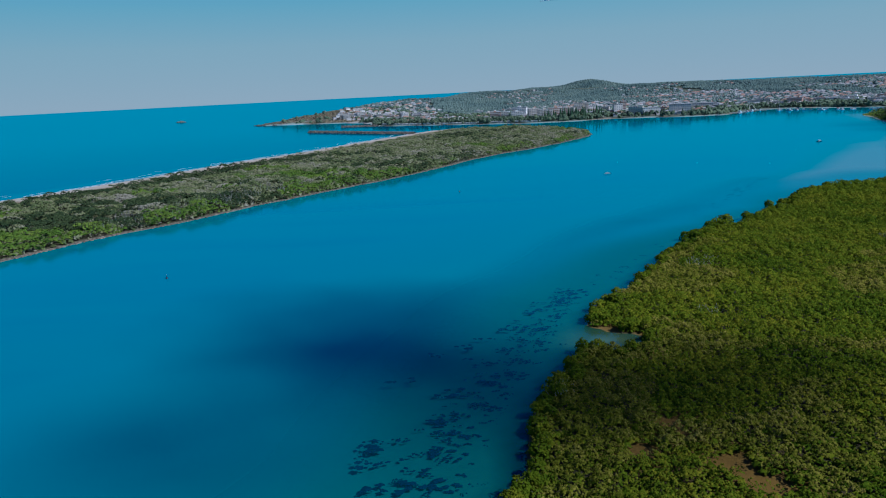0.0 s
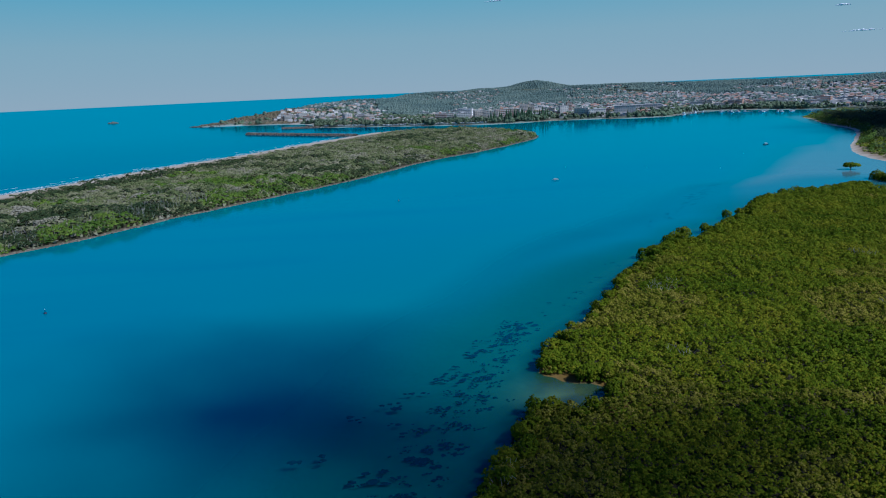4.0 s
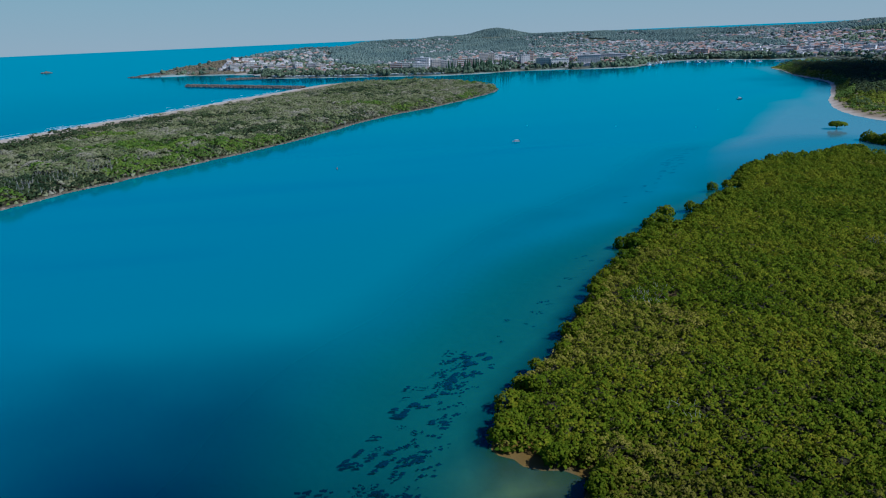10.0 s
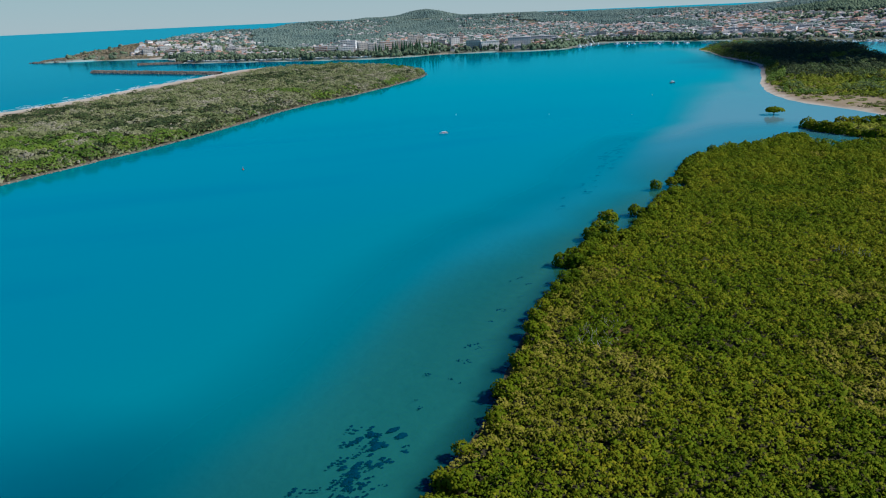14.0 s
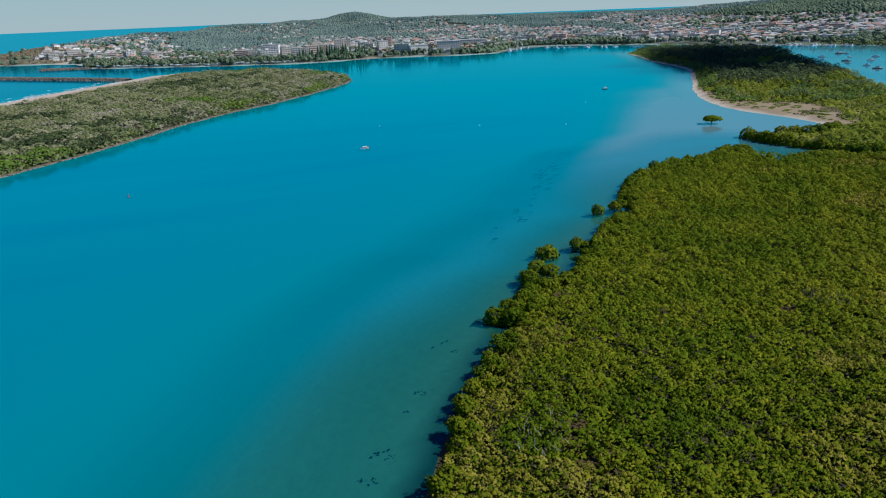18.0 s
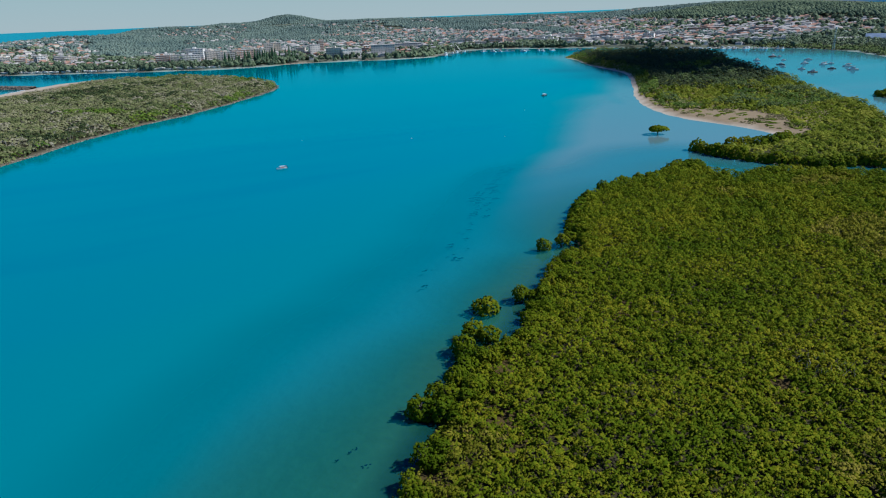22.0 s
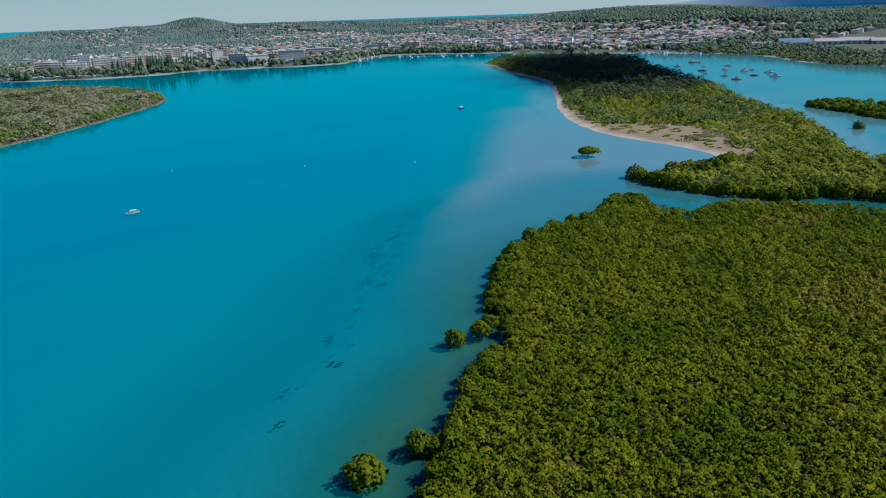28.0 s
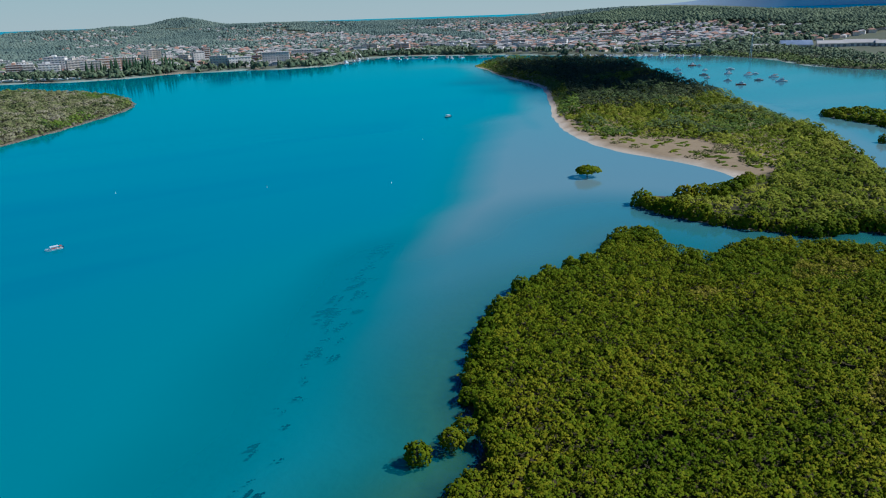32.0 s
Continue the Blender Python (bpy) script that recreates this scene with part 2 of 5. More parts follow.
# ---- the lie of the land ----
SPIT = [(-700, -150), (-330, 120), (-255, 240), (-212, 319), (-186, 367), (-156, 402), (-125, 454), (-91, 500), (-37, 568), (3, 636), (50, 715), (119, 797), (165, 864),
        (196, 915), (213, 962), (212, 1010), (192, 1080), (150, 1150), (85, 1210), (29, 1245), (-10, 1225), (-40, 1180), (-58, 1138), (-90, 1075), (-128, 996), (-165, 907),
        (-205, 835), (-225, 800), (-262, 721), (-298, 640), (-351, 542), (-440, 400), (-620, 150), (-900, -100)]
ISLAND = [(672, 1092), (646, 1023), (608, 944), (585, 878), (566, 820), (530, 762), (477, 691), (445, 650), (420, 613), (405, 585), (392, 550), (389, 519), (392, 490), (388, 462),
          (378, 449), (360, 444), (344, 450), (331, 458), (321, 452), (320, 438), (322, 428), (325, 413), (332, 402), (338, 391), (353, 386), (366, 369), (395, 342), (440, 322),
          (475, 355), (440, 395), (427, 411), (464, 445), (503, 483), (535, 525), (584, 602), (634, 691), (700, 788), (750, 856), (790, 933), (773, 1015), (721, 1085)]
MANGROVES = [(-30, 20), (8, 100), (13, 117), (16, 130), (20, 142), (30, 160), (33, 169), (40, 171), (47, 169), (54, 176), (54, 179), (48, 182), (42, 186), (41, 192), (49, 208), (63, 225), (70, 237),
             (85, 261), (97, 276), (107, 288), (116, 296), (125, 307), (137, 313), (147, 323), (152, 332), (163, 338), (168, 346), (180, 352), (188, 359), (194, 374),
             (213, 396), (236, 412), (267, 416), (288, 428), (296, 424), (289, 407), (295, 396), (314, 397), (328, 382), (350, 358), (400, 300), (420, 180), (360, 60), (150, -40), (40, -30)]
ISLET = [(568, 527), (560, 498), (550, 468), (560, 430), (620, 420), (645, 480), (601, 500), (599, 524), (582, 533)]
MAINLAND = [(-480, 1872), (-419, 1852), (-301, 1806), (-205, 1745), (-160, 1660), (-148, 1570), (-140, 1525), (-30, 1455), (67, 1388), (118, 1362), (200, 1318), (271, 1320),
            (311, 1340), (385, 1325), (463, 1288), (520, 1280), (552, 1300), (590, 1345), (650, 1395), (690, 1405), (736, 1380), (801, 1298), (837, 1255), (875, 1165), (905, 1075),
            (940, 1030), (985, 965), (985, 900), (975, 850), (935, 790), (903, 733), (902, 659), (930, 540), (1010, 380), (1400, 0), (3300, -2500), (4900, -1000), (4900, 4800),
            (3700, 4800), (2600, 3800), (1700, 3450), (1150, 3650), (700, 3800), (250, 3500), (60, 3250), (-110, 2750), (-240, 2400), (-310, 2140), (-400, 1990), (-470, 1910)]
SANDBAR = [(118, 300), (128, 340), (153, 381), (177, 416), (206, 451), (240, 487), (270, 520), (332, 604), (400, 690), (470, 690), (420, 560), (420, 470), (310, 408), (235, 390), (185, 343), (145, 300), (112, 270)]
HILLS = [(-285, 2000, 95, 24), (-190, 2230, 190, 31), (-95, 2540, 260, 36), (70, 3040, 300, 34), (230, 3230, 220, 44), (510, 3400, 220, 48), (735, 3370, 130, 72),
         (900, 3340, 240, 38), (1080, 3080, 360, 41), (1380, 2740, 360, 33), (1560, 2400, 330, 27), (1640, 1480, 170, 40), (1760, 1260, 240, 20), (2000, 2080, 380, 46),
         (2700, 2700, 420, 56), (3400, 3350, 500, 62), (2200, 1000, 500, 30), (-385, 1915, 60, 16), (-440, 1880, 16, 12)]


def rounded(points, steps=4, rough=0.0):
    """A closed Catmull-Rom line through the points, a little uneven."""
    p = np.array(points, float)
    out = []
    for k in range(len(p)):
        a, b, c, d = p[k - 1], p[k], p[(k + 1) % len(p)], p[(k + 2) % len(p)]
        for s in np.arange(steps) / steps:
            out.append(0.5 * (2 * b + (c - a) * s + (2 * a - 5 * b + 4 * c - d) * s**2 + (3 * b - a - 3 * c + d) * s**3))
    out = np.array(out)
    if rough:
        out += np.array([[noise.noise((x * 0.11, y * 0.11, 1)), noise.noise((x * 0.11, y * 0.11, 9))] for x, y in out]) * rough
    return out


def inside_by(q, poly):
    """How far points lie inside a closed line, in metres; negative outside."""
    best = np.full(len(q), 1e18)
    odd = np.zeros(len(q), bool)
    for a, b in zip(poly, np.roll(poly, -1, axis=0)):
        ab = b - a
        s = np.clip(((q - a) @ ab) / max(ab @ ab, 1e-9), 0, 1)
        best = np.minimum(best, ((q - a - s[:, None] * ab) ** 2).sum(1))
        cross = (a[1] > q[:, 1]) != (b[1] > q[:, 1])
        odd ^= cross & (q[:, 0] < (b[0] - a[0]) * (q[:, 1] - a[1]) / (b[1] - a[1] + 1e-12) + a[0])
    return np.where(odd, 1, -1) * np.sqrt(best)


def only_inside(q, poly):
    """The points that lie inside a closed line."""
    q = q[(q > poly.min(0)).all(1) & (q < poly.max(0)).all(1)]
    odd = np.zeros(len(q), bool)
    for a, b in zip(poly, np.roll(poly, -1, axis=0)):
        cross = (a[1] > q[:, 1]) != (b[1] > q[:, 1])
        odd ^= cross & (q[:, 0] < (b[0] - a[0]) * (q[:, 1] - a[1]) / (b[1] - a[1] + 1e-12) + a[0])
    return q[odd]


SHORES = {"spit": rounded(SPIT, 4, 3.0), "island": rounded(ISLAND, 4, 1.5), "mangroves": rounded(MANGROVES, 4, 1.0),
          "islet": rounded(ISLET, 4, 2.0), "mainland": rounded(MAINLAND, 3, 2.0)}
BAR = rounded(SANDBAR, 4, 0.0)
MIDDLE = np.array([100.0, 200.0])


def smooth(x, a, b):
    t = np.clip((x - a) / (b - a), 0, 1)
    return t * t * (3 - 2 * t)


def away(q, line):
    """Distance from points to an open line."""
    best = np.full(len(q), 1e18)
    for a, b in zip(line[:-1], line[1:]):
        ab = b - a
        s = np.clip(((q - a) @ ab) / max(ab @ ab, 1e-9), 0, 1)
        best = np.minimum(best, ((q - a - s[:, None] * ab) ** 2).sum(1))
    return np.sqrt(best)


BEACH = SHORES["spit"][77:133]


def swell(q):
    """The rise of the far sheet that stands for the true horizon."""
    r = np.hypot(*(q - MIDDLE).T)
    return 48.5 * smooth(r, 1500, 6800) / 0.6935


def lumps(q, scale, seed):
    """Cheap smooth unevenness from a few crossed waves."""
    rng = np.random.RandomState(seed)
    out = np.zeros(len(q))
    for k in range(5):
        a, p, s = rng.uniform(0, 6.28), rng.uniform(0, 6.28), scale * rng.uniform(0.6, 1.8)
        out += np.sin((q[:, 0] * np.cos(a) + q[:, 1] * np.sin(a)) / s + p)
    return out / 5


def hills(q):
    total = np.zeros(len(q))
    for x, y, r, h in HILLS:
        total += (h * np.exp(-((q[:, 0] - x) ** 2 + (q[:, 1] - y) ** 2) / (2 * r * r))) ** 4
    return total ** 0.25


def land(q):
    """Heights of the ground at points, and how far they lie inside each shore."""
    q = np.asarray(q, float).reshape(-1, 2)
    s = {k: inside_by(q, v) for k, v in SHORES.items()}
    z = np.full(len(q), -60.0)
    for k, top, run in (("spit", 2.6, 25), ("island", 1.5, 22), ("mangroves", 0.25, 10), ("islet", 0.3, 8)):
        z = np.maximum(z, np.where(s[k] > 0, top * (1 - np.exp(-np.maximum(s[k], 0) / (0.35 * run))), np.maximum(s[k] * 0.06, -5)))
    z = np.maximum(z, mainland_height(q, s["mainland"]))
    z = np.maximum(z, -1.2 + 0.5 * lumps(q, 25, 5) - 6 * smooth(-inside_by(q, BAR), -6, 40))
    return z, s


def mainland_height(q, m):
    """Ground of the town and its hills, by how far points lie inside its shore."""
    up = 0.3 + 2.4 * smooth(m, 0, 18) + np.clip(m - 60, 0, 2200) * 0.0105 + hills(q) * smooth(m, 0, 90) + lumps(q, 160, 3) * 3 * smooth(m, 150, 600)
    return np.where(m > 0, up, np.maximum(m * 0.06, -5))


def spread(fine_from, fine_to, step, ends, grow=1.12):
    """Grid lines: even between two values, and ever wider towards both ends."""
    mid = list(np.arange(fine_from, fine_to + step / 2, step))
    for sign, stop in ((1, ends[1]), (-1, ends[0])):
        x, d, side = (mid[-1] if sign > 0 else mid[0]), step, []
        while sign * (stop - x) > d * 1.5:
            d *= grow
            x += sign * d
            side.append(x)
        side.append(stop)
        mid = mid + side if sign > 0 else side[::-1] + mid
    return np.array(mid)


def mesh_of(name, verts, faces, mat, smooth_shade=False):
    """One mesh from arrays; faces of three or four corners."""
    me = bpy.data.meshes.new(name)
    verts, faces = np.asarray(verts, np.float32), np.asarray(faces, np.int32)
    k = faces.shape[1]
    me.vertices.add(len(verts))
    me.vertices.foreach_set("co", verts.ravel())
    me.loops.add(faces.size)
    me.loops.foreach_set("vertex_index", faces.ravel())
    me.polygons.add(len(faces))
    me.polygons.foreach_set("loop_start", np.arange(0, faces.size, k, dtype=np.int32))
    me.polygons.foreach_set("use_smooth", np.full(len(faces), smooth_shade))
    me.update(calc_edges=True)
    me.validate()
    if mat:
        me.materials.append(mat)
    return me


def sheet(xs, ys):
    gx, gy = np.meshgrid(xs, ys)
    q = np.stack([gx.ravel(), gy.ravel()], 1)
    off = q - MIDDLE
    r = np.hypot(*off.T)
    q = MIDDLE + off * np.minimum(1, 4850 / np.maximum(r, 1))[:, None]
    w = len(xs)
    i = (np.arange(len(ys) - 1)[:, None] * w + np.arange(w - 1)).ravel()
    faces = np.stack([i, i + 1, i + w + 1, i + w], 1)
    c = q[faces]
    area = np.abs(np.cross(c[:, 2] - c[:, 0], c[:, 3] - c[:, 1]))
    return q, faces[area > 1.0]


def layer(me, name, values):
    me.attributes.new(name, "FLOAT", "POINT").data.foreach_set("value", np.asarray(values, np.float32))


CLEARINGS = [(45, 128, 3.0), (51, 111, 4.5), (36, 118, 2.5), (54, 104, 4), (101, 244, 1.6), (104, 249, 1.8), (99, 238, 1.4), (120, 284, 2.2), (129, 301, 3.4), (102, 275, 2), (172, 270, 1.8),
             (228, 279, 2.2), (169, 313, 1.5), (55, 168, 1.6), (45.5, 185.2, 2.6), (43, 186.5, 1.6), (53.5, 178, 2.6)]
XS, YS = spread(-330, 480, 6.0, (-5200, 5200), 1.05), spread(70, 700, 6.0, (-4900, 5200), 1.05)
Q, FACES = sheet(XS, YS)
Z, S = land(Q)
MUD_SPOTS = np.min([np.hypot(Q[:, 0] - x, Q[:, 1] - y) - r for x, y, r in CLEARINGS], axis=0)
sea_side = smooth(Q[:, 1] - (1180 + 0.9 * (Q[:, 0] + 40)), -150, 250) * smooth(-Q[:, 0], -250, 0)
from_beach = away(Q, BEACH)
beach = (from_beach < 150) * 1.0
ground = new("ground", mesh_of("ground", np.c_[Q, Z - 0.2 * smooth(-Z, 0, 0.5) + np.where(Z > 0, 0, swell(Q))], FACES, ground_material()))
tagged(ground, "sandy shores, scrubby flats and hills round the river mouth", "ground", kind="structure")
ragged = lumps(Q, 9, 11) * 4
isl_sand = smooth(5 + 0.5 * ragged - S["island"], 0, 4) * (S["island"] > -3) * ((Q[:, 1] > 475) | (Q[:, 0] > 372)) * (Q[:, 1] < 640) * (Q[:, 1] > 452) * (Q[:, 0] < 450)
isl_rim = (S["island"] > -4) * ((Q[:, 1] > 475) | (Q[:, 0] > 372)) * smooth(5.5 - S["island"], 0, 3) * (Q[:, 1] > 452) * (Q[:, 0] < 690) * (Q[:, 0] - 400 < (Q[:, 1] - 430) * 0.75)
spit_rim = (S["spit"] > -3) * np.maximum(0.3 * smooth(3 - S["spit"], 0, 3), smooth(40 + ragged - from_beach, 0, 8))
main_rim = (S["mainland"] > -3) * np.maximum(0.55 * smooth(5 - S["mainland"], 0, 3) * (Q[:, 0] < 800), smooth(22 - S["mainland"], 0, 6) * (Q[:, 0] < -150) * (Q[:, 1] < 1800))
layer(ground.data, "sand", np.clip(isl_sand + isl_rim + spit_rim + main_rim, 0, 1))
layer(ground.data, "dry", (S["island"] > 0) * (Q[:, 1] > 452) * (Q[:, 0] > 376) * smooth(60 - S["island"], 0, 10) + (S["spit"] > 0) * smooth(98 - from_beach, 0, 14) * 0.9)
layer(ground.data, "mud", (S["mangroves"] > -2) * smooth(MUD_SPOTS, 7, 2) * np.interp(Q[:, 1], [190, 235], [1.0, 0.3]))
layer(ground.data, "lawn", (S["mainland"] > 0) | ((S["spit"] > 0) & (from_beach < 90)))
layer(ground.data, "silt", smooth((S["mangroves"] + 5 * lumps(Q, 14, 12)) / np.interp(Q[:, 1], [250, 340], [80, 34]), -1, -0.1) * (0.75 + 0.25 * smooth(Q[:, 1], 240, 330)))
layer(ground.data, "bed", smooth(-Z, 0.0, 0.4))

near_mangrove = smooth(S["mangroves"], -42, -4)
soft_edge = np.interp(Q[:, 1], [300, 450, 560, 690], [22, 28, 42, 70])
bar = smooth(inside_by(Q, BAR) / soft_edge, -0.7, 1.3) * np.interp(Q[:, 1], [290, 370, 450], [0.3, 0.65, 1.0])
rims = np.maximum.reduce([smooth(S["island"], -60, 0) * (Q[:, 0] < 700), smooth(S["spit"], -9, 0) * 0.4, 0.6 * smooth(S["mainland"], -60, 0) * (Q[:, 0] > 560) * (Q[:, 0] < 840)])
far_shoal = 0.55 * np.exp(-(((Q[:, 0] - 640) / 90) ** 2 + ((Q[:, 1] - 1130) / 60) ** 2))
# Sky reflection on the back channel, painted as a paler body colour.
backwater_sheen = 0.7 * smooth(Q[:, 0] - np.interp(Q[:, 1], [300, 450, 600, 800, 950, 1050], [430, 450, 560, 680, 770, 900]), 0, 60) * (Q[:, 1] < 1050)
shoal_sheen = np.maximum.reduce([0.62 * near_mangrove, bar, 0.9 * rims, far_shoal, backwater_sheen, 0.35 * smooth(S["mangroves"], -140, -20)])
surf = smooth(from_beach, 55, 4) * (S["spit"] < 2)
water = new("water", mesh_of("water", np.c_[Q, swell(Q)], FACES, water_material()))
tagged(water, "turquoise river water over sandbanks, deeper blue sea beyond", "water", kind="structure")
layer(water.data, "shoal_sheen", np.maximum(shoal_sheen, 0.55 * surf))
layer(water.data, "ocean", np.clip(np.maximum(sea_side, smooth(-(Q[:, 0] + 60 + (1140 - Q[:, 1]) * 0.42), -60, 20)) - 0.8 * surf, 0, 1))
WEED_LINE = np.array([(125, 343), (151, 372), (175, 408), (190, 429), (222, 469), (240, 490)], float)
WEED_BED = np.array([(-12, 100), (0, 150), (16, 185), (30, 209), (45, 229), (72, 265)], float)
weedy = np.maximum(np.interp(Q[:, 1], [340, 400, 430, 462, 482], [0.35, 0.42, 0.52, 0.42, 0.0]) * smooth(away(Q, WEED_LINE), 24, 2), 0.58 * smooth(away(Q, WEED_BED), 36, 6))
layer(water.data, "clear", np.clip(np.maximum.reduce([weedy, smooth(S["mangroves"] + 4 * lumps(Q, 20, 13), -70, -26) * np.interp(Q[:, 1], [240, 300, 370, 430], [0.95, 0.9, 0.8, 0.45])]) , 0, 0.93))
cove = np.exp(-((Q[:, 0] - 46) ** 2 + (Q[:, 1] - 176) ** 2) / 110)
layer(water.data, "thin", np.clip(smooth(S["mangroves"] + 3 * lumps(Q, 9, 14), -18, 2) * np.interp(Q[:, 1], [150, 240, 300, 340], [0.0, 0.04, 0.22, 0.45]) + cove, 0, 1))
for thing in (ground, water):
    for f in thing.data.polygons:
        f.use_smooth = True


def part(name, me, parent, label=""):
    """One mesh object under a thing or a part."""
    ob = new(name, me)
    ob.parent = parent
    return tagged(ob, label)


# ---- plants ----
def tuft(count, rng, flat=0.75, size=0.34, hollow=0.55, sides=4, bottom=-0.1, lobe=0.0):
    """A crown of unit radius: many small leaning leaf clumps over a dome, as corners and triangles."""
    v, f = [], []
    seat = rng.uniform(-9, 9, 3)
    for k in range(count):
        up = rng.uniform(bottom, 1.0)
        a = rng.uniform(0, 2 * np.pi)
        ring = np.sqrt(max(0, 1 - up * up))
        d = np.array([ring * np.cos(a), ring * np.sin(a), up])
        c = d * rng.uniform(hollow, 1.0) * (1, 1, flat)
        if lobe:
            c = c * (1 + lobe * noise.noise(d * 1.9 + seat))
        n = d + rng.normal(0, 0.35, 3) + (0, 0, 0.35)
        n /= np.linalg.norm(n)
        t = np.cross(n, rng.normal(0, 1, 3))
        t /= np.linalg.norm(t)
        b = np.cross(n, t)
        s = size * rng.uniform(0.65, 1.35)
        base = len(v)
        v.append(c + n * s * rng.uniform(0.45, 0.8))
        for j in range(sides):
            g = 2 * np.pi * (j + rng.uniform(-0.25, 0.25)) / sides
            v.append(c + (t * np.cos(g) + b * np.sin(g)) * s * rng.uniform(0.75, 1.25) - n * s * rng.uniform(0.1, 0.5))
        for j in range(sides):
            f.append((base, base + 1 + j, base + 1 + (j + 1) % sides))
    return np.array(v), np.array(f)


def spire(rng, rings=6):
    """A pointed tree: whorls of drooping branches, unit height and unit foot radius."""
    v, f = [], []
    for k in range(rings):
        z, r = 0.12 + 0.8 * k / rings, (1 - 0.86 * k / rings)
        n = 6
        base = len(v)
        v.append((0, 0, z + 0.28))
        for j in range(n):
            g = 2 * np.pi * (j + rng.uniform(-0.2, 0.2)) / n
            s = r * rng.uniform(0.75, 1.1)
            v.append((s * np.cos(g), s * np.sin(g), z + rng.uniform(-0.04, 0.04)))
        for j in range(n):
            f.append((base, base + 1 + j, base + 1 + (j + 1) % n))
    return np.array(v), np.array(f)


def planted(name, places, radius, height, shapes, mat, rng, smooth_shade=False):
    """Many plants in one mesh: places are x, y, z of their feet; the shape stands at height and is radius wide."""
    vs, fs, tones, base = [], [], [], 0
    pick = rng.randint(0, len(shapes), len(places))
    turn = rng.uniform(0, 2 * np.pi, len(places))
    for k, (v, f) in enumerate(shapes):
        i = np.where(pick == k)[0]
        if not len(i):
            continue
        c, s = np.cos(turn[i])[:, None], np.sin(turn[i])[:, None]
        x = v[None, :, 0] * c - v[None, :, 1] * s
        y = v[None, :, 0] * s + v[None, :, 1] * c
        p = np.stack([x * radius[i, None] + places[i, None, 0], y * radius[i, None] + places[i, None, 1], v[None, :, 2] * height[i, None] + places[i, None, 2]], -1)
        vs.append(p.reshape(-1, 3))
        tones.append(np.repeat(rng.rand(len(i)), len(v)))
        fs.append((f[None] + (np.arange(len(i)) * len(v))[:, None, None] + base).reshape(-1, 3))
        base += len(i) * len(v)
    me = mesh_of(name, np.concatenate(vs), np.concatenate(fs), mat, smooth_shade)
    layer(me, "crown", np.concatenate(tones))
    return me


def strewn(box, step, rng, jitter=0.45):
    """Points of an uneven grid over a box x0, y0, x1, y1."""
    gx, gy = np.meshgrid(np.arange(box[0], box[2], step), np.arange(box[1], box[3], step))
    gx[1::2] += step / 2
    q = np.stack([gx.ravel(), gy.ravel()], 1)
    return q + rng.uniform(-jitter, jitter, q.shape) * step


RNG = np.random.RandomState(7)


def lobes(q, cell, rng, gaps=0.0, vary=0.35):
    """For each point its nearest rounded lobe of an uneven grid: how far out it lies, which way, and the lobe's height, width and tone."""
    low = np.floor(q.min(0) / cell).astype(int) - 2
    span = np.floor(q.max(0) / cell).astype(int) - low + 3
    jx, jy, jh, jr, jc = (rng.rand(*span) for _ in range(5))
    i = np.floor(q / cell).astype(int) - low
    best, off, high, wide, tone = np.full(len(q), 1e9), np.zeros((len(q), 2)), np.ones(len(q)), np.ones(len(q)), np.ones(len(q))
    for a in (-1, 0, 1):
        for b in (-1, 0, 1):
            k = (i[:, 0] + a, i[:, 1] + b)
            c = np.stack([(k[0] + low[0] + 0.1 + 0.8 * jx[k]) * cell, (k[1] + low[1] + 0.1 + 0.8 * jy[k]) * cell], 1)
            r = cell * (0.55 + 0.5 * jr[k])
            d = np.hypot(*(q - c).T) / r
            m = (d < best) & (jr[k] > gaps)
            best[m], off[m], high[m], wide[m], tone[m] = d[m], (q - c)[m] / r[m, None], (1 + vary * (jh[k] - 0.5) * 2)[m], r[m], jc[k][m]
    return best, off, high, wide, tone


